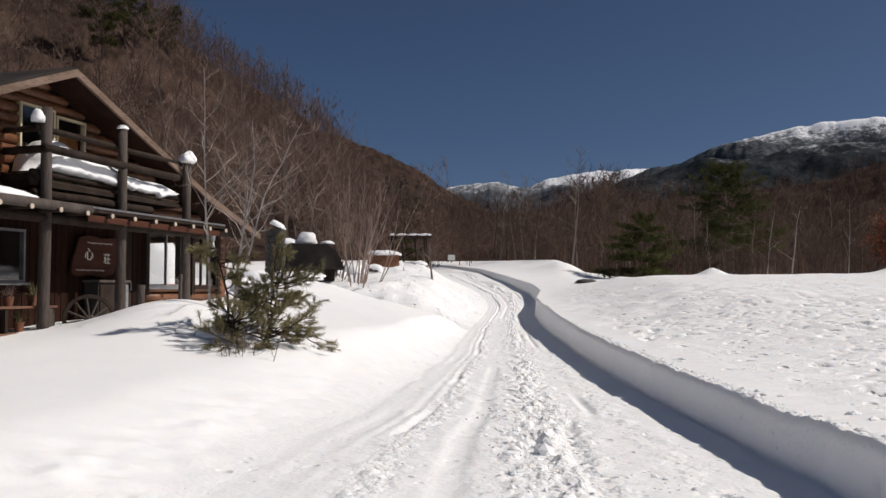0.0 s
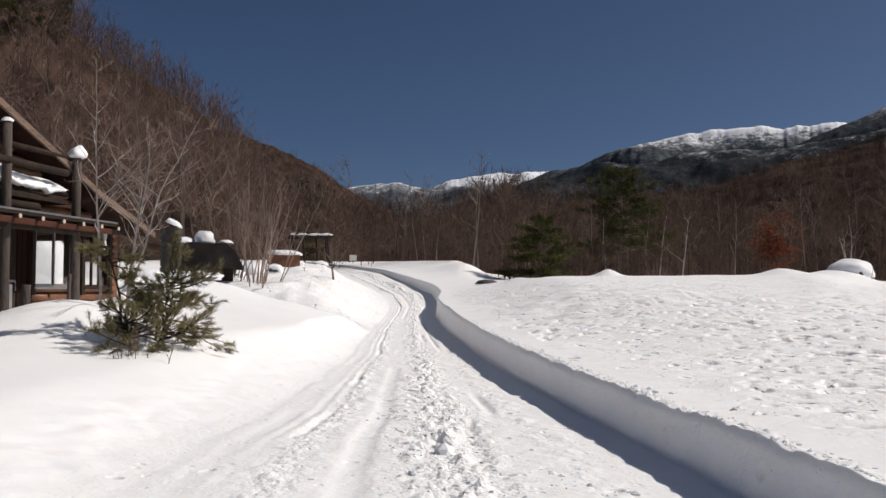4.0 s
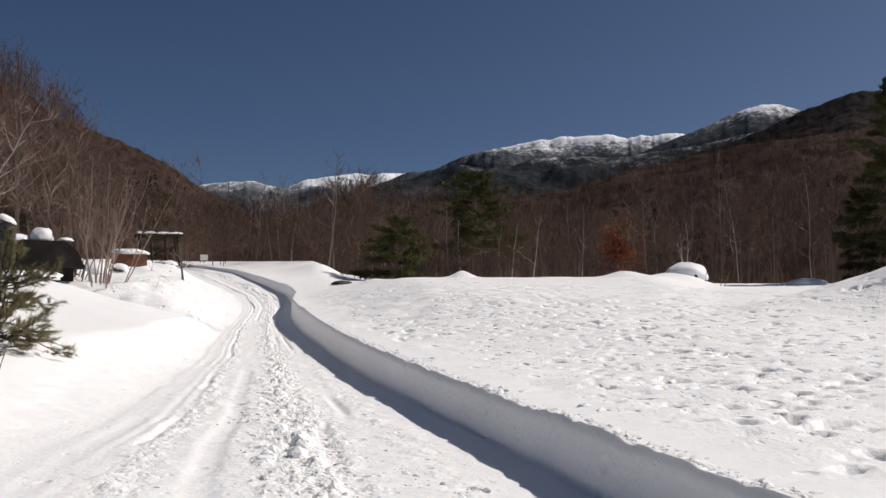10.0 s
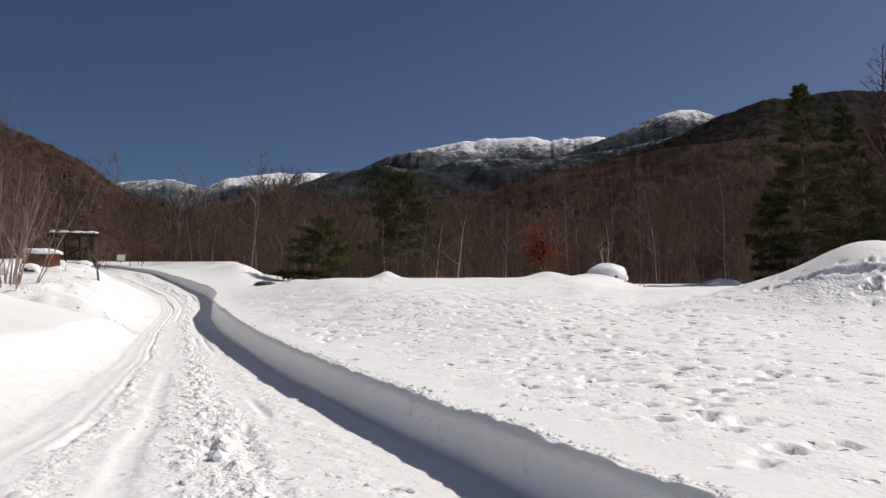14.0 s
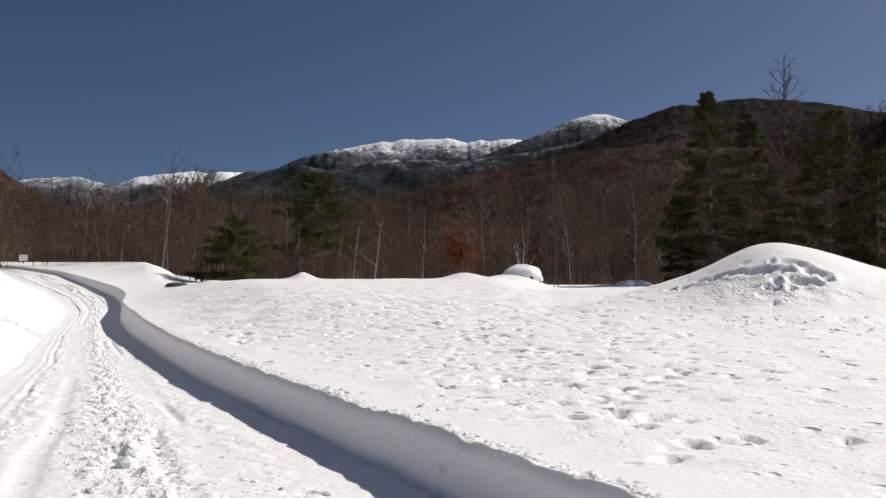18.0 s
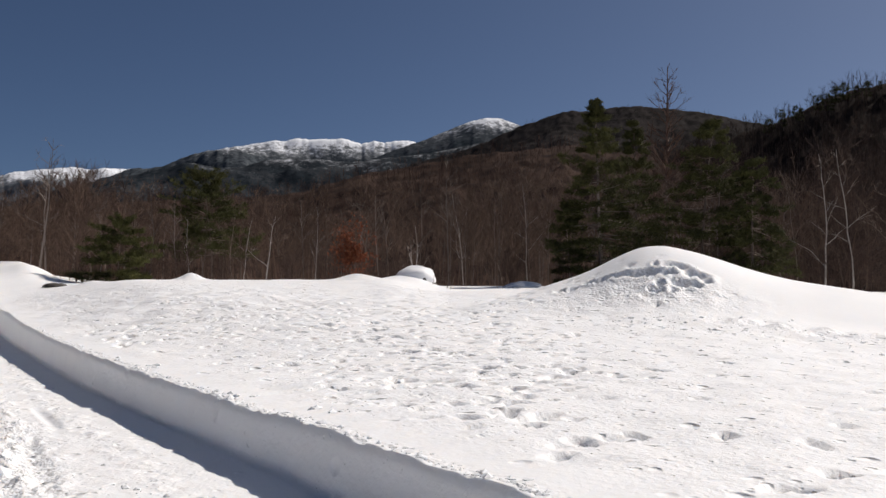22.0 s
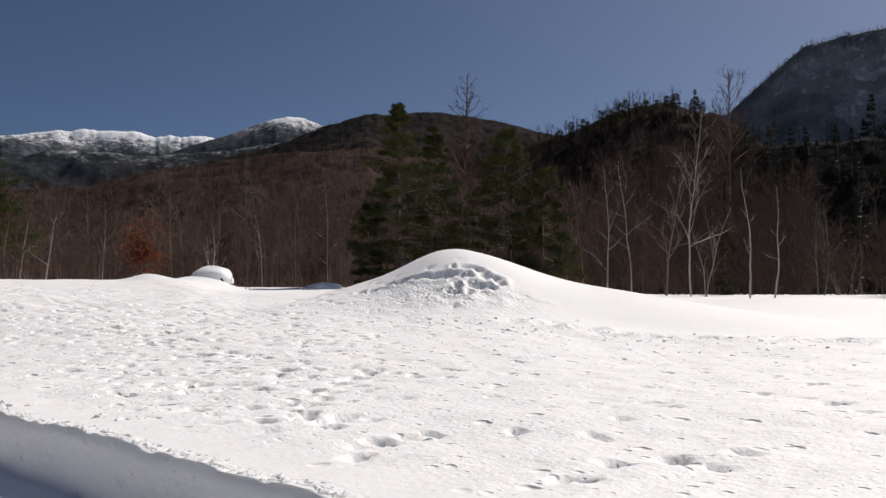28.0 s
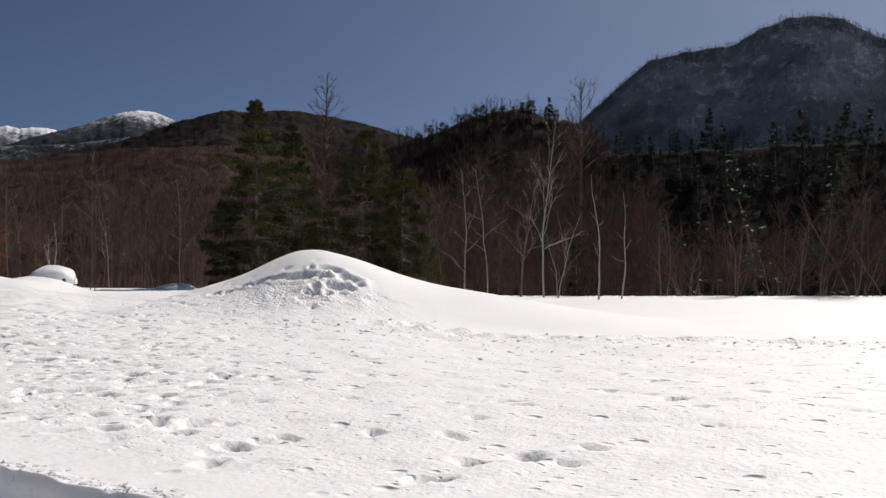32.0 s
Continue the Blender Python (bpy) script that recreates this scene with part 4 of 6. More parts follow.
    fine.spikes(np.concatenate(P), np.concatenate(Q), np.concatenate(W))
    link("crown", fine.mesh("crown", twig), ob, "fine bare twigs")
    return ob


def pine_tree(name, label, x_, y_, h, seed, width=0.3, whorls=12, per=5, shoots=5, tufts=3, needles=6, needle=0.2, thick=0.012, material=NEEDLE_FAR, low=0.12, bark=BARK, round_top=0.5, z=None, droop=0.1, category="tree", snow=0, skirt=0.6, bare=0.0):
    """A conifer: a trunk with whorls of boughs, each a flat fan of side shoots that carry the needles."""
    rnd = np.random.RandomState(seed)
    base = np.array([x_, y_, ground_z(x_, y_) if z is None else z])
    ob = empty(name, Matrix.Translation(base))
    tagged(ob, label, category)
    tk = Sticks()
    pts, rad = limb_paths(rnd, np.array([0, 0, -0.3]), np.array([0, 0, 1.0]), h + 0.3, 0.014 * h, 10, 0.03)
    tk.sticks(pts[:-1], pts[1:], rad[:-1], rad[1:])
    A, N, S = [], [], []
    for w in range(whorls):
        t = low + (0.98 - low) * (1 - (1 - w / (whorls - 1)) ** 1.3) + rnd.normal(0, 0.2 / whorls)
        t = min(t, 0.97)
        prof = (1 - t) ** (1 - round_top) * (skirt + (1 - skirt) * min(1, (t - low) * 3.5))
        for k in range(per):
            if rnd.rand() < bare * max(0.0, 0.65 - t) * 1.5:
                continue
            i = min(int(t * 10), 9)
            p = pts[i] + (pts[i + 1] - pts[i]) * (t * 10 - i) + np.array([0, 0, rnd.normal(0, 0.3 * h / whorls) * (1 - t)])
            az_ = w * 1.1 + k * 6.283 / per + rnd.normal(0, 0.35)
            d = np.array([math.cos(az_), math.sin(az_), rnd.uniform(-droop, 0.12) + 0.55 * t ** 3])
            L = max(0.008 * h, width * h * prof * rnd.uniform(0.5, 1.2))
            lp, lr = limb_paths(rnd, p, d, L, 0.005 * h * (1.1 - t), 5, 0.07, -0.02 * droop * 5 + 0.02)
            tk.sticks(lp[:-1], lp[1:], lr[:-1], lr[1:])
            u = (lp[-1] - lp[0]) / np.linalg.norm(lp[-1] - lp[0])
            side = np.cross(u, (0, 0, 1.0))
            s = np.concatenate([rnd.uniform(0.3, 1.0, 2 * shoots), np.ones(1)])
            sg = np.concatenate([np.tile((-1, 1), shoots), np.zeros(1)])
            i0 = np.minimum((s * 5).astype(int), 4)
            q = lp[i0] + (lp[i0 + 1] - lp[i0]) * (s * 5 - i0)[:, None]
            sd = u[None] * 0.8 + sg[:, None] * side[None] * 0.75 + rnd.normal(0, 0.16, (len(s), 3)) + np.array([0, 0, 0.10])
            sl = L * (0.16 + 0.3 * (1.05 - s)) * rnd.uniform(0.7, 1.2, len(s))
            f = (np.arange(tufts) + rnd.rand(len(s), tufts)) / tufts
            A.append((q[:, None] + sd[:, None] * (sl[:, None] * f)[..., None]).reshape(-1, 3))
            N.append(np.repeat(sd, tufts, 0))
            S.append(np.full(len(s) * tufts, 1 - 0.8 * t * t))
    A, N, S = np.concatenate(A), np.concatenate(N), np.concatenate(S)
    D = N[:, None] * 0.6 + rnd.normal(0, 0.55, (len(A), needles, 3)) + np.array([0, 0, 0.25])
    D /= np.linalg.norm(D, axis=2, keepdims=True)
    P = np.repeat(A[:, None], needles, 1) + rnd.normal(0, needle * 0.2, D.shape)
    Q = P + D * needle * S[:, None, None] * rnd.uniform(0.6, 1.2, (len(A), needles, 1))
    nd = Sticks()
    nd.spikes(P.reshape(-1, 3), Q.reshape(-1, 3), thick)
    link("trunk", tk.mesh("trunk", bark), ob)
    link("crown", nd.mesh("crown", material), ob, "dense dark green needles")
    if snow:
        sn = bmesh.new()
        for q in A[rnd.choice(len(A), snow, False)]:
            m_ = Matrix.Translation(q + np.array([0, 0, 0.1])) @ Euler((rnd.uniform(-.4, .4), rnd.uniform(-.4, .4), rnd.uniform(0, 3))).to_matrix().to_4x4() @ Matrix.Diagonal((0.025 * h, 0.015 * h, 0.006 * h, 1))
            bmesh.ops.create_icosphere(sn, subdivisions=1, radius=1.0, matrix=m_)
        part("snow_load", sn, SNOW_CAP, ob, "white snow lying on the boughs", True)["kind"] = "stuff"
    return ob


def at(az_, d):
    return polar(az_, d)


# along the far edge of the field
bare_tree("birch_tree", "small pale birch at the edge of the snow field", *at(21.7, 37), 2.75, 101, BIRCH_BARK, TWIG_LIGHT, limbs=5, limb_len=0.5, twigs=3, low=0.25, r=0.05)
bare_tree("birch_tree", "slim pale birch behind the snowed-in boulder", *at(31.3, 40), 2.9, 102, BIRCH_BARK, TWIG_LIGHT, stems=3, spread=0.15, flare=0.2, limbs=7, limb_len=0.4, twigs=4, r=0.035)
bare_tree("birch_tree", "tall crooked birch among dark woods", *at(61.9, 42), 8.9, 103, BIRCH_BARK, TWIG_LIGHT, limbs=17, limb_len=0.36, twigs=6, r=0.07, low=0.25, angle=(40, 70))
bare_tree("birch_tree", "thin straight birch leaning at its foot", *at(65.4, 41), 6.2, 104, BIRCH_BARK, TWIG, limbs=7, limb_len=0.2, twigs=4, r=0.055, bend=0.10, low=0.3)
bare_tree("birch_tree", "thin leaning birch by the snow edge", *at(66.8, 41), 5.0, 105, BIRCH_BARK, TWIG, limbs=6, limb_len=0.2, twigs=4, r=0.05, bend=0.09, lean=(0.10, -0.05), low=0.3)
bare_tree("birch_tree", "forked pale birch in the woods", *at(56.7, 46), 6.8, 106, BIRCH_BARK, TWIG_LIGHT, limbs=9, limb_len=0.36, twigs=4, r=0.065, low=0.2, bend=0.1)
bare_tree("birch_tree", "slender pale birch in the woods", *at(58.2, 46), 7.0, 107, BIRCH_BARK, TWIG_LIGHT, limbs=9, limb_len=0.28, twigs=4, r=0.055, bend=0.09)
bare_tree("oak_tree", "crooked bare oak with pale twisting limbs", *at(60.4, 44), 6.0, 108, BARK, TWIG_LIGHT, limbs=16, limb_len=0.5, twigs=7, r=0.08, low=0.25)
for az_, d, h, s_ in ((62.8, 43, 4.6, 133), (69.5, 46, 5.2, 134), (73.8, 45, 4.8, 135), (77.5, 45, 5.4, 136)):
    bare_tree("birch_tree", "thin forked birch at the shaded wood edge", *at(az_, d), h, s_, BIRCH_BARK if az_ < 65 else BARK, TWIG, stems=2, spread=0.2, flare=0.12, limbs=9, limb_len=0.4, twigs=5, r=0.035, low=0.2, bend=0.09, angle=(42, 70))
bare_tree("larch_tree", "tall bare larch above the pines", *at(47.35, 72), 17.8, 109, TWIG_FAR, TWIG_FAR, bend=0.012, limbs=56, limb_len=0.29, twigs=6, r=0.3, low=0.3, angle=(14, 46), thin=0.011, crook=0.09)
bare_tree("larch_tree", "tall bare larch on the dark slope", *at(64.3, 120), 26.0, 110, TWIG_FAR, TWIG_FAR, bend=0.012, limbs=34, limb_len=0.4, twigs=5, r=0.4, low=0.5, angle=(30, 62), z=5, thin=0.018, crook=0.09)
pine_tree("pine_tree", "broad dark pine in front of the woods", *at(18.4, 52), 6.3, 111, width=0.5, whorls=12, per=7, shoots=6, tufts=3, needles=7, needle=0.3, thick=0.018, low=0.28, round_top=0.65, skirt=0.9)
pine_tree("pine_tree", "low bushy pine at the field's edge", *at(12.7, 44), 2.9, 112, width=0.75, whorls=9, per=7, shoots=6, tufts=3, needles=7, needle=0.26, thick=0.017, low=0.1, round_top=0.6, skirt=0.8)
pine_tree("pine_tree", "tall dark pine with a pale trunk", *at(43.4, 46), 9.9, 113, width=0.35, whorls=19, per=7, shoots=6, tufts=3, needles=5, needle=0.29, thick=0.021, low=0.1, round_top=0.25, droop=0.3, skirt=0.75, bare=0.35, bark=TWIG_STEM)
pine_tree("pine_tree", "tall dark pine beside another pine", *at(45.7, 50), 9.4, 114, width=0.3, whorls=18, per=6, shoots=6, tufts=3, needles=5, needle=0.29, thick=0.021, low=0.08, round_top=0.3, droop=0.3, skirt=0.75, bare=0.35)
pine_tree("pine_tree", "broad dark green pine behind the snow heap", *at(49.6, 48), 8.8, 115, width=0.36, whorls=17, per=6, shoots=6, tufts=3, needles=5, needle=0.32, thick=0.024, low=0.05, round_top=0.45, droop=0.25, skirt=0.9)
pine_tree("pine_tree", "drooping dark pine behind the snow heap", *at(52.6, 47), 6.6, 116, width=0.42, whorls=14, per=6, shoots=6, tufts=3, needles=5, needle=0.32, thick=0.024, low=0.04, round_top=0.4, droop=0.45, skirt=0.95)
pine_tree("pine_tree", "small dark pine in a gap of the woods", *at(41.4, 47), 4.4, 117, width=0.34, whorls=12, per=5, shoots=5, tufts=4, needles=7, needle=0.22, thick=0.012, low=0.1, droop=0.3, bare=0.3)
pine_tree("pine_tree", "low dark pine behind the birches", *at(64.0, 50), 3.6, 118, width=0.3, whorls=10, per=5, shoots=5, tufts=4, needles=6, needle=0.22, thick=0.012, low=0.1, droop=0.2, bare=0.3)

# ---- shapes ----


def box(bm, x0, x1, y0, y1, z0, z1, bevel=0.0):
    vs = bmesh.ops.create_cube(bm, size=1, matrix=Matrix.Translation(((x0 + x1) / 2, (y0 + y1) / 2, (z0 + z1) / 2)) @ Matrix.Diagonal((abs(x1 - x0), abs(y1 - y0), abs(z1 - z0), 1)))["verts"]
    if bevel:
        es = list({e_ for v in vs for e_ in v.link_edges})
        bmesh.ops.bevel(bm, geom=es, offset=bevel, segments=1, affect="EDGES")
    return bm


def beam(p, q, r0, r1=None, sides=10, wob=0.0, seed=0):
    """A round log from p to q, slightly uneven."""
    bm = bmesh.new()
    p, q = Vector(p), Vector(q)
    r1 = r1 or r0
    d = (q - p)
    m = d.to_track_quat("Z", "Y").to_matrix()
    rr = random.Random(seed)
    n = 5
    rings = []
    for k in range(n + 1):
        c = p + d * k / n + m @ Vector((rr.uniform(-wob, wob), rr.uniform(-wob, wob), 0)) * (0 < k < n)
        r = r0 + (r1 - r0) * k / n
        rings.append([bm.verts.new(c + m @ Vector((math.cos(a_) * r, math.sin(a_) * r, 0))) for a_ in [i * 2 * math.pi / sides for i in range(sides)]])
    for a_, b_ in zip(rings, rings[1:]):
        for i in range(sides):
            bm.faces.new((a_[i], a_[(i + 1) % sides], b_[(i + 1) % sides], b_[i]))
    bm.faces.new(rings[0][::-1])
    bm.faces.new(rings[-1])
    return bm


def cubeoid(x0, x1, y0, y1, z0, z1, bevel=0.0):
    return box(bmesh.new(), x0, x1, y0, y1, z0, z1, bevel)


def prism(outline, y0, y1):
    """A plate with its outline in x, z, from y0 to y1."""
    bm = bmesh.new()
    a_ = [bm.verts.new((x, y0, z)) for x, z in outline]
    b_ = [bm.verts.new((x, y1, z)) for x, z in outline]
    bm.faces.new(a_)
    bm.faces.new(b_[::-1])
    for i in range(len(a_)):
        j = (i + 1) % len(a_)
        bm.faces.new((a_[j], a_[i], b_[i], b_[j]))
    bmesh.ops.recalc_face_normals(bm, faces=bm.faces[:])
    return bm


def lump(sx, sy, sz, seed, flat=0.0, detail=3, wob=0.25):
    """An uneven rounded heap with a flattened foot."""
    bm = bmesh.new()
    bmesh.ops.create_icosphere(bm, subdivisions=detail, radius=1.0)
    for v in bm.verts:
        f = 1 + wob * noise.noise(v.co * 1.6 + Vector((seed * 3.1, 0, 0))) + 0.3 * wob * noise.noise(v.co * 4.0 + Vector((0, seed, 0)))
        v.co = Vector((v.co.x * sx, v.co.y * sy, max(v.co.z, -0.25 - flat) * sz)) * f
    return bm


def thing(name, label, category, m=None, group=""):
    return tagged(empty(name, m), label, category, group)


# ---- log house beside the road ----
HZ = 0.75
HOUSE = pose(-7.2, 13.6, HZ, 0, 0, 74.29)
house = thing("log_house", "two-storey log house with a gable, porch and snowy balcony", "house", HOUSE)
WALL_Y = 0.9
RIDGE_S, RIDGE_H, PITCH = 2.28, 4.69, 0.395
EAVE_S, EAVE2_S = 6.9, 9.4


def roof_h(s):
    """Height of the roof's underside along the front."""
    if s <= EAVE_S:
        return RIDGE_H - PITCH * abs(s - RIDGE_S)
    return RIDGE_H - PITCH * (EAVE_S - RIDGE_S) - 0.3 * (s - EAVE_S)


OPENINGS = ((-1.2, 1.97, 0.85, 1.8), (5.7, 7.14, 0.78, 2.05), (7.55, 8.6, 0.78, 2.05), (4.72, 5.2, -0.3, 2.05), (1.78, 2.68, 2.75, 4.1), (2.72, 3.55, 2.75, 4.02))


def wall_logs():
    dia = 0.19
    k = 0
    z = -0.3
    while z < RIDGE_H:
        s0, s1 = 5.7, 9.0
        if z + dia > 2.2:
            lim = (RIDGE_H - z - dia * 0.6) / PITCH
            s0, s1 = RIDGE_S - lim, RIDGE_S + lim
        zc = z + dia / 2
        cuts = sorted((a_, b_) for a_, b_, lo_, hi_ in OPENINGS if lo_ < zc < hi_ and b_ > s0 and a_ < s1)
        x = s0
        runs = []
        for a_, b_ in cuts:
            if a_ > x:
                runs.append((x, a_))
            x = max(x, b_)
        if s1 > x:
            runs.append((x, s1))
        for a_, b_ in runs:
            if b_ - a_ > 0.08:
                part("log", beam((a_, WALL_Y + 0.1, zc), (b_, WALL_Y + 0.1, zc), dia * 0.53, sides=8, wob=0.006, seed=k), LOG, house, smooth=True)
                k += 1
        z += dia


wall_logs()


def porch_boards():
    """Dark upright boards of the porch wall."""
    s, k = -4.5, 0
    while s < 5.55:
        w = 0.17
        spans = [(-0.3, 2.12)]
        for a_, b_, lo_, hi_ in OPENINGS[:4]:
            if a_ - 0.02 < s + w / 2 < b_ + 0.02:
                spans = [(-0.3, lo_), (hi_, 2.12)] if lo_ > -0.2 else [(hi_, 2.12)]
        for lo_, hi_ in spans:
            if hi_ - lo_ > 0.05:
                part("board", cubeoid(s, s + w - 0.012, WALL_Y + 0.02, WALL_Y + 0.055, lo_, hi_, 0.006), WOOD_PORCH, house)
        s += w


# dark brown boards, darkened further for the porch's deep shade
WOOD_PORCH = mat("brown_boarding_with_shade", (0.015, 0.0062, 0.004), (0.032, 0.0125, 0.0075), 3.0, 0.85, 0.3, 30.0, (1, 1, 0.15), c3=(0.011, 0.005, 0.0035), spec=0.12)
SIGN_WOOD = mat("dark_sign_wood", (0.0488, 0.0163, 0.0091), (0.0910, 0.0325, 0.0175), 3.0, 0.75, 0.3, 30.0, (0.3, 1, 3), c3=(0.045, 0.017, 0.01), spec=0.2)
BARGE = mat("weathered_barge_board", (0.14, 0.095, 0.072), (0.23, 0.165, 0.128), 4.0, 0.85, 0.4, 30.0, (0.2, 1, 1), c3=(0.075, 0.05, 0.038), spec=0.15)
porch_boards()
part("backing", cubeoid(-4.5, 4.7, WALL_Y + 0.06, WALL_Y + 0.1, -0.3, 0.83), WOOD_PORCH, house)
# near-black sheets stand in for the unlit rooms behind the windows
part("room_shade_sheet", cubeoid(-4.5, 5.2, WALL_Y + 2.6, WALL_Y + 2.7, -0.4, 2.1), DARK_INSIDE, house, "near-black sheet standing in for unlit rooms")
part("upper_room_shade_sheet", cubeoid(-2.0, 6.4, WALL_Y + 2.6, WALL_Y + 2.7, 2.31, 3.0), DARK_INSIDE, house, "near-black sheet standing in for unlit rooms")
# openings in the unseen walls are added to show bright snow through the windows
for a_, b_, lo_, hi_ in ((-4.5, 5.6, -0.5, 2.1), (5.6, 9.0, -0.5, 0.55), (5.6, 9.0, 1.95, 2.1)):
    part("rear_wall", cubeoid(a_, b_, 7.9, 8.05, lo_, hi_), WOOD_BROWN, house)
for a_, b_, lo_, hi_ in ((WALL_Y + 0.02, 1.3, -0.5, 2.1), (3.9, 8.0, -0.5, 2.1), (1.3, 3.9, -0.5, 0.6), (1.3, 3.9, 1.95, 2.1)):
    part("side_wall", cubeoid(8.9, 9.1, a_, b_, lo_, hi_), LOG, house)
part("floor", cubeoid(-4.5, 9.0, 0.0, 8.0, -0.6, -0.32), WOOD_DARK, house)
part("upper_floor", cubeoid(-4.2, 8.9, WALL_Y + 0.22, 8.0, 2.15, 2.3), WOOD_DARK, house)
for side in (-1, 1):
    pts = [(RIDGE_S, RIDGE_H), (RIDGE_S + side * (EAVE_S - RIDGE_S), roof_h(EAVE_S)), (RIDGE_S + side * (EAVE2_S - RIDGE_S), roof_h(EAVE2_S))]
    out = pts + [(x, z + 0.10) for x, z in pts[::-1]]
    part("roof", prism(out, 0.14, 8.4), ROOFING, house, "dark sheet roof")
    # dark plate under the overhang; its colour holds the shade there
    part("soffit", prism([(x, z - 0.045) for x, z in pts] + [(x, z - 0.004) for x, z in pts[::-1]], 0.14, WALL_Y), WOOD_PORCH, house, "boarded soffit with its shade in the dark colour")
    fas = [(x, z - 0.09) for x, z in pts] + [(x, z + 0.05) for x, z in pts[::-1]]
    part("fascia", prism(fas, 0.08, 0.137), BARGE, house, "weathered barge board")
RAFTER_END = mat("sawn_wood_end", (0.4, 0.33, 0.26), (0.55, 0.47, 0.38), 8.0, 0.8)
part("porch_roof", prism([(-4.5, 2.12), (6.75, 2.12), (6.75, 2.17), (-4.5, 2.17)], -0.35, WALL_Y), WOOD_DARK, house)
part("porch_edge", cubeoid(2.05, 6.75, -0.40, -0.352, 2.10, 2.185, 0.006), WOOD_DARK, house)
part("porch_log", beam((-4.5, -0.38, 2.13), (2.1, -0.38, 2.13), 0.095, 0.085, 10, 0.012, 5), WOOD_GREY, house, "thick grey weathered log", True)
part("edge_flashing", cubeoid(2.1, 6.75, -0.412, -0.402, 2.165, 2.20), ALU, house, "thin metal edge")
part("porch_fascia", cubeoid(2.1, 6.7, -0.345, -0.31, 1.93, 2.055, 0.006), SIGN_WOOD, house, "brown board behind the rafter ends")
for k in range(17):
    s = -4.2 + k * 0.68
    part("rafter", beam((s, -0.46, 2.06), (s, WALL_Y, 2.06), 0.045, sides=7), WOOD_DARK, house)
    part("rafter_end", beam((s, -0.48, 2.06), (s, -0.462, 2.06), 0.045, sides=7), RAFTER_END, house, "pale sawn rafter end")
# added snow mass, hidden by the house, that whitens the porch window
x_, y_ = (HOUSE @ Vector((11.6, 5.4, 0)))[:2]
bank = thing("added_snow_bank", "added white snow mass that brightens the porch window from behind", "snow", Matrix.Translation((x_, y_, ground_z(x_, y_) - 0.3)))
part("snow", lump(1.7, 1.6, 2.0, 91, 0, 4, 0.25), SNOW_CAP, bank, smooth=True)
for s_, w in ((5.58, 0.12), (7.13, 0.14), (7.43, 0.12), (8.6, 0.12)):
    part("casing", cubeoid(s_, s_ + w, WALL_Y - 0.06, WALL_Y + 0.24, 0.6, 2.12, 0.008), WOOD_DARK, house, "dark upright window casing")
part("porch_beam", beam((-4.5, 0, 1.95), (6.5, 0, 1.95), 0.09, seed=3), WOOD_DARK, house)
for s, top in ((-1.2, 2.02), (1.42, 3.85), (3.51, 3.85), (5.8, 3.5)):
    part("post", beam((s, 0.0, -0.4), (s, 0.0, top), 0.105, 0.09, wob=0.01, seed=int(s * 9)), WOOD_GREY, house, "grey weathered post", True)
for y, z, r, end in ((0.12, 3.50, 0.055, 5.75), (-0.05, 3.14, 0.075, 5.35), (0.2, 2.74, 0.06, 5.75), (0.22, 2.58, 0.08, 5.6), (0.16, 2.38, 0.085, 4.7)):
    part("rail", beam((1.3, y, z), (end, y, z - 0.02), r, wob=0.012, seed=int(z * 100)), WOOD_DARK, house, "dark round balcony rail", True)
for z, r in ((3.50, 0.055), (3.14, 0.07), (2.66, 0.085)):
    part("side_rail", beam((1.42, 0.08, z), (1.42, WALL_Y - 0.02, z), r, wob=0.008, seed=int(z * 70)), WOOD_DARK, house, "dark round balcony rail", True)
part("balcony_deck", cubeoid(1.42, 5.7, 0.1, WALL_Y, 2.5, 2.58), WOOD_DARK, house)


# ---- windows, sign and other things at the house ----


def house_window(s0, s1, z0, z1, frame_mat, panes, label, bar=0.045):
    """A framed window set in the front wall, its own panes between bars."""
    w = thing("window_1" if "window_1" not in bpy.data.objects else "window_%d" % (1 + sum(o.name.startswith("window_") and o.parent is None for o in bpy.data.objects)),
              label, "window", HOUSE @ Matrix.Translation((s0, WALL_Y - 0.03, z0)))
    w["kind"] = "structure"
    W, H = s1 - s0, z1 - z0
    fr = bmesh.new()
    box(fr, 0, W, 0, 0.1, 0, bar)
    box(fr, 0, W, 0, 0.1, H - bar, H)
    box(fr, 0, bar, 0, 0.1, bar, H - bar)
    box(fr, W - bar, W, 0, 0.1, bar, H - bar)
    part("window_frame", fr, frame_mat, w)
    inner = (W - 2 * bar) / panes
    for k in range(panes):
        x0 = bar + k * inner
        if k:
            part("mullion", cubeoid(x0 - 0.02, x0 + 0.02, 0.02, 0.08, bar, H - bar), frame_mat, w)
        g = part("pane", cubeoid(x0 + (0.02 if k else 0), x0 + inner - (0.02 if k < panes - 1 else 0), 0.045, 0.052, bar, H - bar), GLASS, w)
        g.visible_shadow = False
    part("window_sill", cubeoid(-0.05, W + 0.05, -0.06, 0.1, -0.05, -0.002), frame_mat, w)
    return w


GREY_FRAME = mat("grey_frame", (0.13, 0.13, 0.13), (0.2, 0.2, 0.2), 5.0, 0.5)
house_window(-1.2, 1.97, 0.85, 1.8, GREY_FRAME, 2, "wide grey-framed window under the porch")
house_window(5.7, 7.14, 0.78, 2.05, ALU, 2, "porch window mirroring the bright snow")
house_window(7.55, 8.6, 0.78, 2.05, WOOD_DARK, 3, "small-paned dark wooden window of the log house")
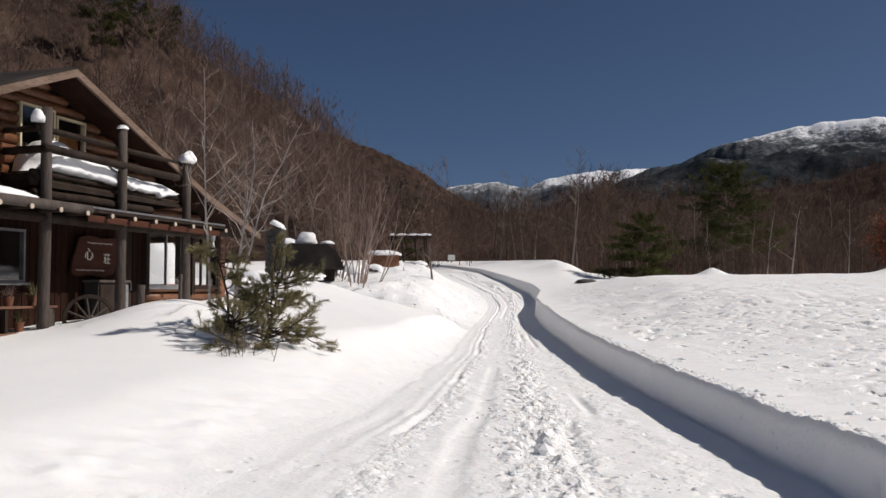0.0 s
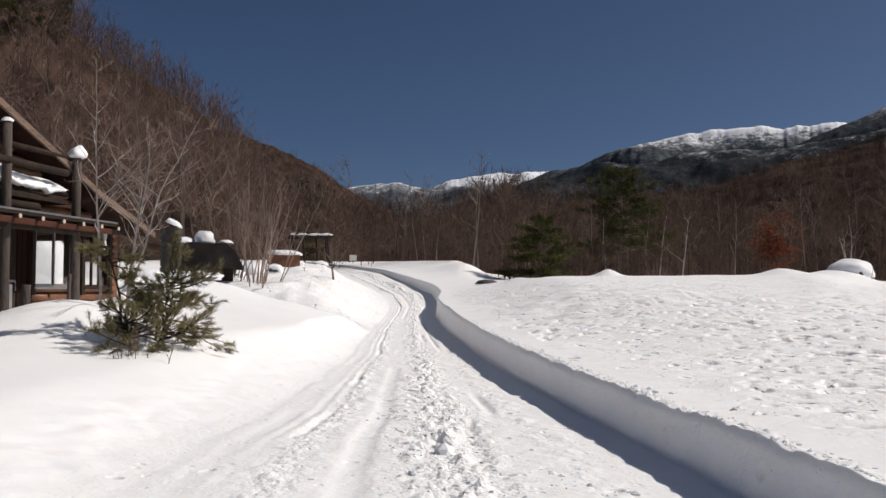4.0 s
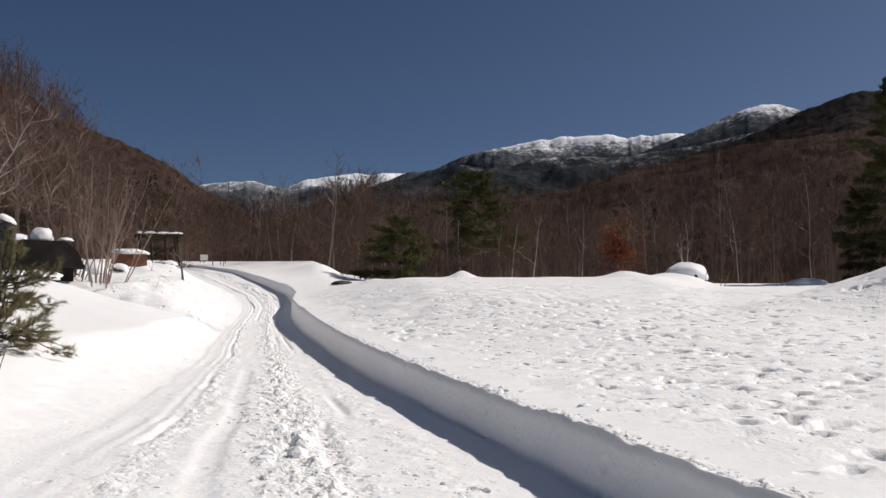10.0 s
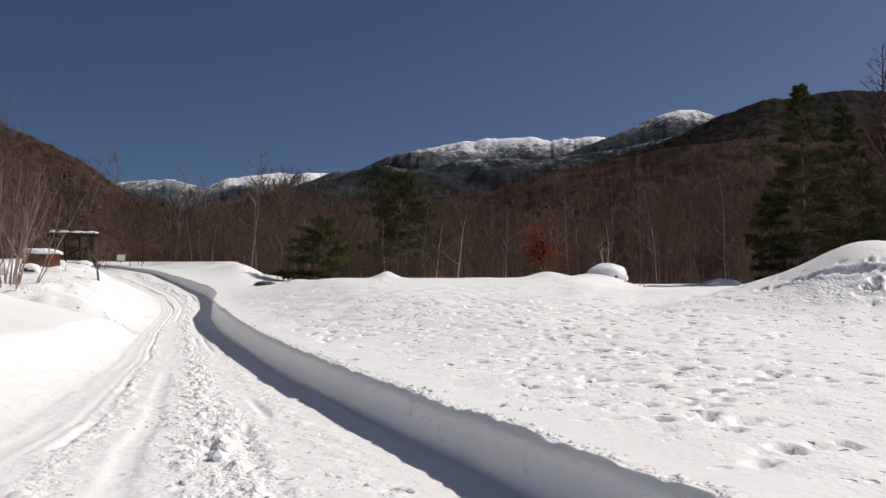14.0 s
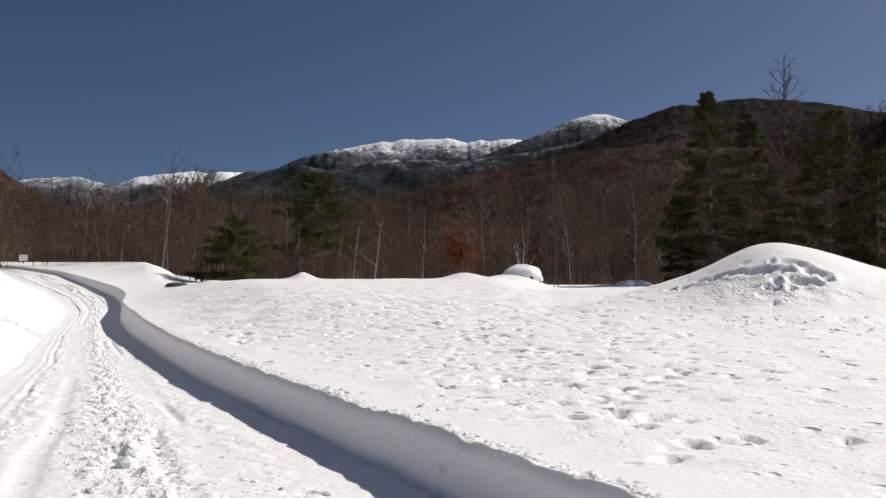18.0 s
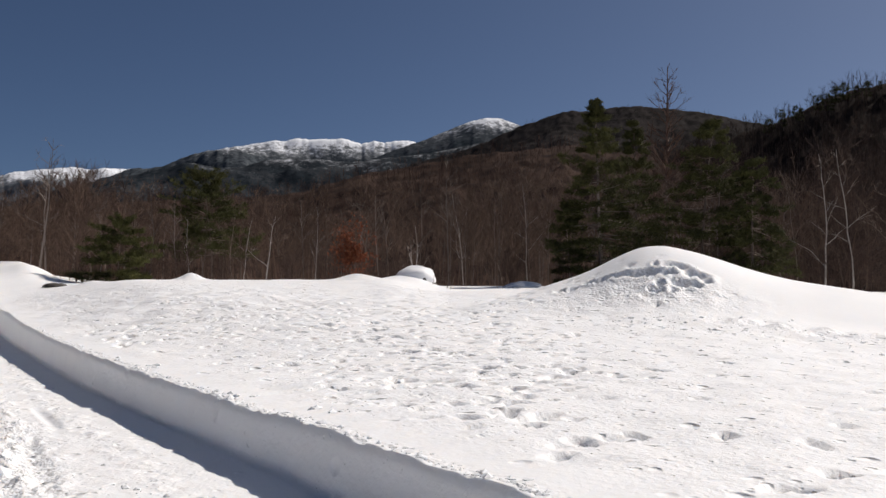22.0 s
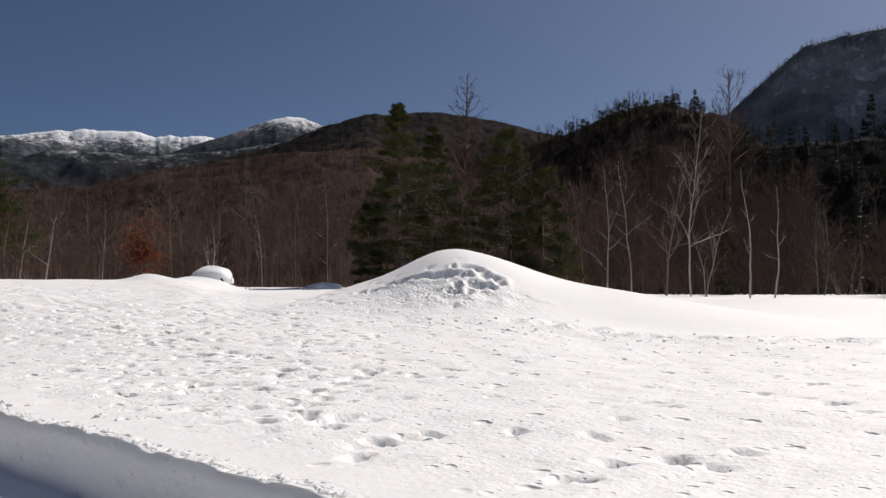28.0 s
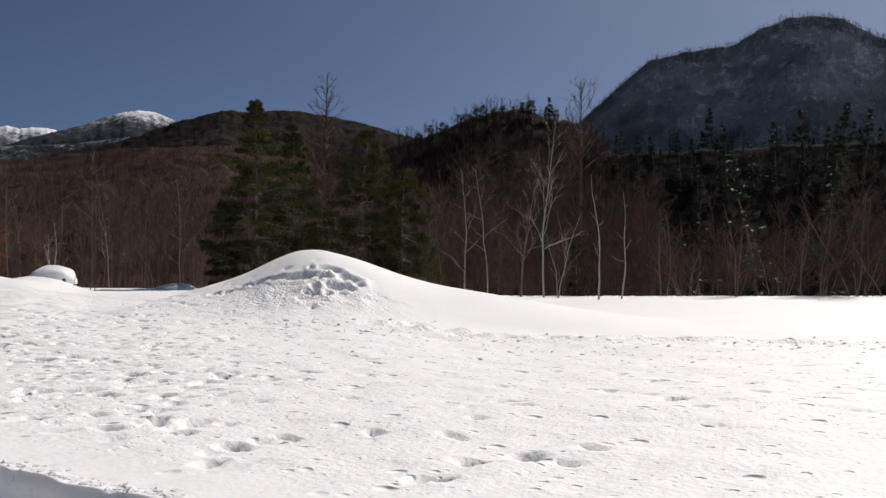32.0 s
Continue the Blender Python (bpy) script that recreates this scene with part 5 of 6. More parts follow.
CREAM = mat("cream_frame", (0.5, 0.42, 0.26), (0.6, 0.52, 0.34), 5.0, 0.5)
house_window(1.78, 2.68, 2.75, 4.1, CREAM, 1, "pale-framed upper window behind the balcony")
house_window(2.72, 3.55, 2.75, 4.02, CREAM, 1, "pale-framed upper window with an orange blind")
ORANGE = mat("orange_blind", (0.4, 0.17, 0.05), (0.5, 0.22, 0.07), 4.0, 0.8)
blind = thing("window_blind", "orange-brown blind hanging behind the upper window", "blind", HOUSE @ Matrix.Translation((2.78, WALL_Y + 0.12, 2.8)))
part("cloth", cubeoid(0, 0.72, 0, 0.02, 0, 0.95), ORANGE, blind)
door = thing("door_1", "dark wooden porch door beside the sign", "door", HOUSE @ Matrix.Translation((4.72, WALL_Y + 0.04, -0.3)))
door["kind"] = "structure"
leaf = part("door_leaf", cubeoid(0, 0.48, 0, 0.05, 0, 2.3, 0.008), WOOD_DARK, door)
part("door_handle", beam((0.4, -0.04, 1.0), (0.4, -0.04, 1.18), 0.012, sides=6), ALU, leaf, "slim metal handle")

# wooden name board on the porch wall
INK = mat("cream_lettering", (0.8, 0.76, 0.66), (0.86, 0.82, 0.74), 6.0, 0.6)
sign = thing("sign_board", "brown live-edge wooden name board with cream brush characters", "sign", HOUSE @ Matrix.Translation((3.12, WALL_Y - 0.10, 0.98)))
outline = [(0.0, 0.06), (0.18, 0.0), (0.55, 0.03), (0.95, -0.02), (1.25, 0.05), (1.42, 0.3), (1.46, 0.62), (1.36, 0.8), (0.9, 0.76), (0.5, 0.82), (0.2, 0.75), (0.12, 0.5), (0.02, 0.3)]
sign_face = part("board", prism(outline, 0, 0.05), SIGN_WOOD, sign)


def writing(text, size, x, z, parent):
    cu = bpy.data.curves.new("lettering", "FONT")
    cu.body, cu.size, cu.extrude, cu.align_x, cu.offset = text, size, 0.004, "CENTER", 0.0
    cu.materials.append(INK)
    ob = new("lettering", cu)
    ob.parent = parent
    ob.matrix_basis = pose(x, -0.008, z, 90)
    ob["label"] = "cream brush character"


writing("心", 0.27, 0.48, 0.34, sign_face)
writing("荘", 0.23, 1.03, 0.28, sign_face)
for z, x0, n, w in ((0.66, 0.45, 11, 0.055), (0.12, 0.12, 12, 0.05)):
    for k in range(n):
        part("letter_bar", cubeoid(x0 + k * 0.07, x0 + k * 0.07 + w * (0.4 + 0.3 * ((k * 7) % 3) / 2), -0.006, 0.001, z - 0.006 * (k % 3), z + 0.02 - 0.006 * (k % 3)), INK, sign_face)

# wagon wheel leaning by the porch
wheel = thing("wagon_wheel", "old dark wooden wagon wheel leaning by the porch", "wheel", HOUSE @ pose(2.62, 0.0, 0.16, -8, 0, -38))


def ring(r0, r1, y0, y1, n=28):
    bm = bmesh.new()
    rows_ = [[bm.verts.new((r * math.cos(a_), y, r * math.sin(a_))) for r, y in ((r0, y0), (r1, y0), (r1, y1), (r0, y1))] for a_ in [i * 2 * math.pi / n for i in range(n)]]
    for i in range(n):
        a_, b_ = rows_[i], rows_[(i + 1) % n]
        for k in range(4):
            bm.faces.new((a_[k], a_[(k + 1) % 4], b_[(k + 1) % 4], b_[k]))
    bmesh.ops.recalc_face_normals(bm, faces=bm.faces[:])
    return bm


part("rim", ring(0.41, 0.475, -0.03, 0.03), WOOD_DARK, wheel)
part("hub", beam((0, -0.10, 0), (0, 0.10, 0), 0.085, 0.07, 12), WOOD_GREY, wheel, smooth=True)
for k in range(12):
    a_ = k * math.pi / 6 + 0.1
    part("spoke", beam((0.07 * math.cos(a_), 0, 0.07 * math.sin(a_)), (0.44 * math.cos(a_), 0, 0.44 * math.sin(a_)), 0.022, 0.018, 6), WOOD_GREY, wheel)

cab = thing("storage_cabinet", "dark grey storage cabinet with a pale frame on the porch", "cabinet", HOUSE @ Matrix.Translation((3.55, 0.5, -0.32)))
part("body", cubeoid(0, 0.95, 0.03, 0.36, 0, 1.18, 0.01), DARK_INSIDE, cab)
part("top", cubeoid(-0.03, 0.98, -0.02, 0.38, 1.182, 1.23), WOOD_GREY, cab)
for x0, x1, m_ in ((0.03, 0.46, WOOD_DARK), (0.49, 0.92, ALU)):
    leaf = part("door", cubeoid(x0, x1, 0.0, 0.028, 0.05, 1.14, 0.004), m_, cab)
    part("handle", cubeoid(x0 + 0.36, x0 + 0.385, -0.022, -0.001, 0.55, 0.68, 0.004), ALU, leaf, "small metal pull")
bench = thing("plant_shelf", "two-tier wooden plant shelf under the porch window", "shelf", HOUSE @ Matrix.Translation((-0.4, 0.1, -0.32)))
for z in (0.28, 0.72):
    part("board", cubeoid(0, 2.3, 0, 0.4, z, z + 0.04, 0.006), WOOD_BROWN, bench)
for x in (0.05, 1.1, 2.2):
    part("leg", cubeoid(x, x + 0.06, 0.03, 0.37, 0, 0.72), WOOD_DARK, bench)
POT = mat("clay_pot", (0.1375, 0.0550, 0.0275), (0.1980, 0.0825, 0.0440), 6.0, 0.8, 0.2)
for k, (x, z, h) in enumerate(((0.25, 0.762, 0.16), (0.7, 0.762, 0.2), (1.35, 0.762, 0.15), (1.9, 0.762, 0.18), (0.5, 0.322, 0.2), (1.6, 0.322, 0.17))):
    pot = thing("flower_pot", "small clay pot with dry stalks on the plant shelf", "pot", HOUSE @ Matrix.Translation((-0.4 + x, 0.3, -0.32 + z)), "pots on the shelf")
    part("pot", beam((0, 0, 0), (0, 0, h), 0.06, 0.09, 12), POT, pot, smooth=False)
    sk = Sticks()
    rs = np.random.RandomState(k)
    p0 = np.zeros((26, 3)) + np.array([0, 0, h])
    sk.spikes(p0 + rs.normal(0, 0.03, (26, 3)) * np.array([1, 1, 0]), p0 + rs.normal(0, 0.09, (26, 3)) + np.array([0, 0, 0.16]), 0.007)
    link("stalks", sk.mesh("stalks", NEEDLE if k % 2 else TWIG), pot, "dry stalks")
plank = thing("plank", "grey round-topped board standing against the porch post", "board", HOUSE @ pose(1.62, 0.12, -0.35, 4, 0, 0))
part("board", prism([(-0.14, 0), (0.14, 0), (0.14, 0.62), (0.08, 0.74), (-0.04, 0.76), (-0.14, 0.66)], -0.02, 0.02), WOOD_GREY, plank)
for s, y, top, r in ((2.25, -1.3, 0.8, 0.085), (4.75, -0.5, 1.03, 0.04)):
    x_, y_ = (HOUSE @ Vector((s, y, 0)))[:2]
    g = ground_z(x_, y_) - 0.3
    stump = thing("wooden_stake", "short weathered grey stake standing in the snow", "stake", Matrix.Translation((x_, y_, g)))
    part("stake", beam((0, 0, 0), (0.03, 0.02, HZ + top - g), r, r * 0.85, 9, 0.01), WOOD_GREY, stump, smooth=True)

# snow lying on the house
DECK_SNOW = ((1.55, 3.42), (2.0, 3.44), (2.5, 3.38), (3.0, 3.30), (3.5, 3.22), (3.9, 3.10), (4.4, 3.05), (4.9, 3.02), (5.2, 3.10), (5.55, 3.24))


def deck_snow():
    """Wind-packed snow on the balcony: a rounded back, a ragged undercut lip over the rail."""
    bm = bmesh.new()
    n = 64
    rows_ = []
    for k in range(n + 1):
        s_ = 1.55 + 4.0 * k / n
        top = float(np.interp(s_, [p_[0] for p_ in DECK_SNOW], [p_[1] for p_ in DECK_SNOW])) - 0.02
        top += 0.05 * noise.noise(Vector((s_ * 2.2, 3.0, 0)))
        lip = 2.86 - 0.05 * (s_ - 1.55) + 0.07 * noise.noise(Vector((s_ * 3.1, 0, 0))) + 0.05 * noise.noise(Vector((s_ * 7.0, 1, 0)))
        mid = 0.5 * (top + lip) + 0.05 * noise.noise(Vector((s_ * 2.6, 5, 0)))
        out = 0.05 * noise.noise(Vector((s_ * 2.0, 9, 0)))
        end = min(1.0, 8 * k / n, 8 * (n - k) / n) ** 0.5
        low_ = 2.80
        ring_ = [(0.80, low_), (0.84, top - 0.03), (0.55, top), (0.30 + out, top - 0.05), (0.18 + out, mid + 0.07), (0.09 + out, mid - 0.01), (0.13 + out, mid - 0.06), (0.04 + out, lip + 0.07), (0.06 + out, lip + 0.01), (0.16, lip - 0.01), (0.30, low_)]
        rows_.append([bm.verts.new((s_, y_, low_ + (z_ - low_) * end)) for y_, z_ in ring_])
    for a_, b_ in zip(rows_, rows_[1:]):
        for i in range(len(a_)):
            j = (i + 1) % len(a_)
            bm.faces.new((a_[i], a_[j], b_[j], b_[i]))
    bm.faces.new(rows_[0])
    bm.faces.new(rows_[-1][::-1])
    bmesh.ops.recalc_face_normals(bm, faces=bm.faces[:])
    return bm


pad = thing("snow_pad", "thick layered white snow sagging over the balcony rail", "snow", HOUSE)
part("snow", deck_snow(), SNOW_CAP, pad, smooth=True)
for name, s, y, z, sx, sy, sz in (("snow_pad", 0.2, -0.1, 2.22, 0.75, 0.25, 0.14),
                                  ("snow_lump", 3.51, 0, 3.86, 0.11, 0.11, 0.06), ("snow_lump", 5.8, 0.0, 3.55, 0.2, 0.17, 0.2), ("snow_lump", 1.2, 0.0, 3.62, 0.11, 0.12, 0.17)):
    ob = thing(name, "thick white snow lying on the porch roof" if name == "snow_pad" else "round white snow cap on a balcony post", "snow", HOUSE @ Matrix.Translation((s, y, z)))
    part("snow", lump(sx, sy, sz, s + z, 0.0, 3, 0.3), SNOW_CAP, ob, smooth=True)
pipe = thing("drain_pipe", "pale downpipe slanting under the porch roof", "pipe", HOUSE @ Matrix.Translation((6.55, -0.2, 1.6)))
part("pipe", beam((0, 0, 0), (0.12, 0.05, 0.46), 0.05, sides=10), WHITE_PAINT, pipe, smooth=True)

# ---- in front of and beyond the house ----


def young_pine(label, x_, y_, h, seed, limbs, lean, reach):
    """A small pine: bottle-brush shoots at the ends of crooked boughs."""
    rnd = np.random.RandomState(seed)
    ob = thing("young_pine", label, "tree", Matrix.Translation((x_, y_, ground_z(x_, y_))))
    tk, nd = Sticks(), Sticks()
    pts, rad = limb_paths(rnd, np.array([0, 0, -0.2]), np.array([lean, 0, 1.0]), h, 0.035, 6, 0.10)
    tk.sticks(pts[:-1], pts[1:], rad[:-1], rad[1:])
    P, Q, D = [], [], []
    for k in range(limbs):
        t = rnd.uniform(0.1, 1.0) * 5.9
        i = int(t)
        p = pts[i] + (pts[i + 1] - pts[i]) * (t - i)
        a_ = rnd.uniform(0, 6.28)
        d = np.array([math.cos(a_) + 0.45, math.sin(a_), rnd.uniform(-0.25, 0.5) * (0.4 + t / 6)])
        lp, lr = limb_paths(rnd, p, d, reach * rnd.uniform(0.5, 1.15) * (1.15 - 0.09 * t), 0.014, 5, 0.16, 0.03)
        tk.sticks(lp[:-1], lp[1:], lr[:-1] + 0.002, lr[1:] + 0.002)
        for m_ in range(7):
            j = rnd.randint(2, 5)
            q = lp[j] + (lp[j + 1] - lp[j]) * rnd.rand()
            bd = (lp[j + 1] - lp[j]) / np.linalg.norm(lp[j + 1] - lp[j]) + rnd.normal(0, 0.45, 3) + np.array([0, 0, 0.25])
            bd /= np.linalg.norm(bd)
            L = rnd.uniform(0.12, 0.26)
            tk.sticks(q, q + bd * L, 0.006, 0.003)
            n = 50
            s = rnd.uniform(0.25, 1.05, n)
            c = q + bd * (L * s)[:, None]
            nn = bd + rnd.normal(0, 0.62, (n, 3))
            nn /= np.linalg.norm(nn, axis=1, keepdims=True)
            P.append(c)
            Q.append(c + nn * rnd.uniform(0.06, 0.12, (n, 1)))
    nd.spikes(np.concatenate(P), np.concatenate(Q), 0.0034)
    link("trunk", tk.mesh("trunk", WOOD_DARK), ob, "dark crooked stem and boughs")
    link("needles", nd.mesh("needles", NEEDLE), ob, "olive green needles")
    return ob


young_pine("young green pine with sagging boughs in the snow", *at(-11.5, 14.3), 1.4, 301, 52, 0.05, 0.9)
young_pine("thin sparse young pine standing between birch stems", *at(-13.7, 14.3), 1.75, 303, 13, 0.05, 0.5)
young_pine("low crooked pine half buried in snow", *at(-12.9, 13.8), 0.75, 307, 26, -0.1, 0.85)
for k, (az_, d, sx, sz) in enumerate(((-14.6, 14.2, 0.3, 0.16), (-12.9, 14.4, 0.22, 0.2))):
    x_, y_ = at(az_, d)
    ob = thing("snow_lump", "soft white snow caught between pine boughs", "snow", Matrix.Translation((x_, y_, ground_z(x_, y_))))
    part("snow", lump(sx, sx * 0.8, sz, k + 70, 0, 3, 0.3), SNOW_CAP, ob, smooth=True)
bare_tree("birch_tree", "slim multi-stemmed birch in front of the house", *at(-14.3, 15.6), 4.6, 305, BIRCH_BARK, TWIG_LIGHT, stems=3, spread=0.3, flare=0.13, limbs=13, limb_len=0.42, twigs=6, r=0.034, low=0.28, angle=(30, 62), crook=0.16)
bare_tree("twig_bush", "low dry twigs poking out of the snow", *at(-12.9, 12.7), 0.6, 306, BARK, BARK, stems=9, spread=0.45, limbs=6, limb_len=0.5, twigs=3, r=0.011, low=0.2, category="bush")
bare_tree("shrub", "large leafless shrub of many upright stems", *at(-5.6, 31.5), 4.4, 307, TWIG_LIGHT, TWIG_LIGHT, stems=18, spread=0.9, flare=0.62, limbs=7, limb_len=0.34, twigs=4, r=0.03, low=0.2, angle=(45, 78), category="bush")
bare_tree("shrub", "leafless shrub of thin upright stems", *at(-7.4, 33), 4.4, 308, BARK, TWIG_LIGHT, stems=14, spread=0.7, limbs=7, limb_len=0.32, twigs=4, r=0.03, low=0.2, angle=(45, 78), category="bush")
bare_tree("sapling", "small bare sapling standing in the snow", *at(-0.7, 34.5), 1.3, 309, BARK, BARK, limbs=18, limb_len=0.7, twigs=5, r=0.055, low=0.3, angle=(35, 65), category="tree")
bare_tree("sapling", "tiny bare sapling standing in the snow", *at(-2.6, 36), 0.8, 310, BARK, TWIG, limbs=4, limb_len=0.5, twigs=2, r=0.015, low=0.2, category="tree")
for k, (az_, d, h) in enumerate(((-14.6, 42, 9.6), (-12.6, 46, 10.4), (-11.3, 50, 10.6), (-10.0, 47, 9.9), (-8.6, 50, 10.2), (-7.4, 54, 9.6), (-16.8, 40, 9.4), (-6.2, 58, 8.4), (-4.9, 60, 6.6), (-9.4, 58, 10.6))):
    bare_tree("oak_tree", "tall leafless tree at the foot of the hillside", *at(az_, d), h, 320 + k, BARK, TWIG, limbs=20, limb_len=0.44, twigs=9, r=0.12, low=0.2, angle=(25, 65), thin=0.006)
for k, (az_, d, h) in enumerate(((10.2, 74, 9.0), (11.2, 78, 9.6), (12.1, 76, 8.6))):
    bare_tree("oak_tree", "tall bare tree rising over the valley woods", *at(az_, d), h, 330 + k, BARK, TWIG, limbs=24, limb_len=0.5, twigs=12, r=0.12, low=0.25, angle=(25, 65), z=2.0, thin=0.013)

# ---- things beyond the house ----
chim = thing("stone_chimney", "grey stone chimney with a slanting snow cap", "chimney", Matrix.Translation((*at(-10.85, 30), ground_z(*at(-10.85, 30)) - 0.45)) @ Matrix.Diagonal((0.68, 0.68, 0.93, 1)))
core = part("core", cubeoid(-0.36, 0.36, -0.36, 0.36, 0, 2.3), STONE, chim)
rr = random.Random(4)
for k in range(10):
    for side in range(4):
        for j in range(3):
            a_, b_ = -0.42 + j * 0.28 + rr.uniform(-0.02, 0.02), -0.42 + (j + 1) * 0.28 - 0.025
            y0, y1 = -0.42 - rr.uniform(0, 0.03), -0.362
            x0, x1 = (a_, b_) if k % 2 else (max(a_ - 0.06, -0.42), b_ - 0.06)
            part("stone", cubeoid(x0, x1, y0, y1, k * 0.225, k * 0.225 + 0.2, 0.015), STONE, core).matrix_basis = Matrix.Rotation(side * math.pi / 2, 4, "Z")
part("snow_cap", lump(0.4, 0.45, 0.16, 3, 0, 3, 0.2), SNOW_CAP, chim, "white snow cap", True).matrix_basis = pose(0.1, 0, 2.4, 0, 18, 0)

hut = thing("low_hut", "low dark-roofed hut with snow lumps on its ridge", "hut", pose(*at(-8.85, 32), ground_z(*at(-8.6, 32)) - 0.4, 0, 0, 8))
part("wall", cubeoid(-1.0, 1.0, -0.6, 0.9, 0, 1.0, 0.01), WOOD_DARK, hut)
for k in range(9):
    part("board", cubeoid(-1.0 + k * 0.222, -1.0 + k * 0.222 + 0.2, -0.63, -0.603, 0.02, 0.98, 0.004), WOOD_DARK, hut)
hut_roof = part("roof", prism([(-1.35, 0.8), (1.35, 0.8), (1.1, 1.35), (0.75, 1.66), (-0.55, 1.7), (-1.0, 1.4)], -0.95, 1.2), ROOFING, hut, "dark sheet roof")
for x, z, sx, sz, sd in ((-0.72, 1.72, 0.42, 0.2, 1), (0.0, 1.8, 0.38, 0.36, 2), (0.75, 1.74, 0.25, 0.1, 4)):
    part("snow_lump", lump(sx, 0.4, sz, sd, 0, 3, 0.2), SNOW_CAP, hut_roof, "white snow left on the roof", True).matrix_basis = pose(x, 0, z)

tub = thing("wooden_box", "low brown wooden box under a snow lid", "box", pose(*at(-3.9, 38), ground_z(*at(-3.9, 38)) + 0.0, 0, 0, 15))
for k in range(3):
    part("board", cubeoid(-0.62, 0.62, -0.4, -0.36, 0.02 + k * 0.17, 0.18 + k * 0.17, 0.005), LOG, tub)
part("body", cubeoid(-0.6, 0.6, -0.355, 0.4, 0, 0.52), WOOD_BROWN, tub)
part("snow_lid", lump(0.72, 0.5, 0.2, 8, 0, 3, 0.25), SNOW_CAP, tub, "white snow lid", True).matrix_basis = pose(0, 0, 0.56)

perg = thing("pergola", "rustic log pergola with snow on its crossbeams", "pergola", pose(*at(-2.1, 43), ground_z(*at(-2.1, 43)) - 0.1, 0, 0, 6))
for k, (x, y) in enumerate(((-0.85, 0), (-0.3, 0.6), (0.3, 0), (0.88, 0.05), (-0.85, 1.2), (0.88, 1.2))):
    part("post", beam((x, y, 0), (x * 0.96 - 0.1, y, 1.42), 0.055, 0.045, 8, 0.01, k), WOOD_DARK, perg, smooth=True)
for y in (0, 1.2):
    part("crossbeam", beam((-1.1, y, 1.44), (1.05, y, 1.46), 0.055, 0.05, 8, 0.01, 7), WOOD_DARK, perg, smooth=True)
for x in (-0.8, -0.25, 0.3, 0.8):
    part("joist", beam((x, -0.2, 1.52), (x, 1.4, 1.52), 0.035, 0.035, 7), WOOD_DARK, perg)
part("brace", beam((-0.3, 0.02, 0.5), (0.75, 0.02, 1.0), 0.035, 0.03, 7), WOOD_DARK, perg)
for x, w in ((-0.9, 0.14), (-0.45, 0.28), (0.15, 0.3), (0.7, 0.32)):
    part("snow_load", lump(w, 0.12, 0.08, x + 3, 0, 2, 0.2), SNOW_CAP, perg, "white snow on the beam", True).matrix_basis = pose(x, 0, 1.54)
part("snow_load", lump(0.13, 0.13, 0.09, 6, 0, 2, 0.2), SNOW_CAP, perg, "white snow on the beam", True).matrix_basis = pose(0.25, 0.9, 1.9 - 0.32)

for k, (az_, d, sx, sz) in enumerate(((-12.3, 27, 0.8, 0.75), (-10.3, 29, 0.6, 0.5), (-9.0, 30.5, 0.9, 0.45), (-7.0, 34.5, 0.7, 0.55), (-5.9, 36, 0.8, 0.7), (-4.6, 36.5, 0.6, 0.55), (-12.9, 25.5, 0.5, 0.6), (-3.0, 40, 0.5, 0.4), (-1.6, 42, 0.5, 0.35))):
    x_, y_ = at(az_, d)
    ob = thing("snowy_boulder", "garden boulder buried under rounded white snow", "boulder", Matrix.Translation((x_, y_, ground_z(x_, y_))), "buried boulders")
    part("snow_hood", lump(sx * 0.75, sx * 0.6, sz * 0.6, k + 20, 0, 3, 0.35), SNOW_CAP, ob, smooth=True)
    part("stone", lump(sx * 0.62, sx * 0.6, sz * 0.35, k + 40, 0, 2, 0.3), STONE, ob, "dark stone showing below the snow", True)
x_, y_ = at(9.25, 37)
ob = thing("dark_rock", "flat dark grey rock showing through the snow", "rock", Matrix.Translation((x_, y_, ground_z(x_, y_) + 0.02)))
part("rock", lump(0.42, 0.35, 0.13, 77, 0, 3, 0.3), STONE, ob, smooth=True)
x_, y_ = at(38.5, 43)
ob = thing("snow_lump", "rounded snow lump in the shade of the pines", "snow", Matrix.Translation((x_, y_, ground_z(x_, y_))))
part("snow", lump(1.0, 0.8, 0.28, 78, 0, 3, 0.3), SNOW_CAP, ob, smooth=True)
board = thing("road_sign", "small white board on a post beside the far road bend", "sign", pose(*at(0.55, 54), 3.0, 0, 0, 5))
part("post", beam((0, 0.02, -0.3), (0, 0.02, 0.5), 0.03, 0.03, 7), WOOD_GREY, board)
part("panel", cubeoid(-0.22, 0.22, -0.02, 0.0, 0.28, 0.62, 0.006), WHITE_PAINT, board)

# ---- edge of the field ----
x_, y_ = at(31.75, 37.5)
dome = thing("snowed_boulder", "round boulder under a white snow dome with a dark hollow", "boulder", Matrix.Translation((x_, y_, ground_z(x_, y_) - 0.05)))
part("stone", lump(0.2, 0.3, 0.26, 51, 0, 3, 0.15), STONE, dome, "dark stone in the hollow", True)
part("snow_dome", lump(0.95, 0.66, 0.6, 52, 0, 4, 0.14), SNOW_CAP, dome, smooth=True).matrix_basis = pose(-0.05, 0.4, 0.04)
for dx, h, s_ in ((0.75, 0.55, 61), (0.95, 0.7, 62), (0.1, 0.6, 63)):
    bare_tree("twig_bush", "thin dark stick standing by the boulder", x_ + dx, y_ - 0.7, h, s_, BARK, TWIG, limbs=2, limb_len=0.4, twigs=1, r=0.025, low=0.3, category="bush", lean=(0.25, 0))
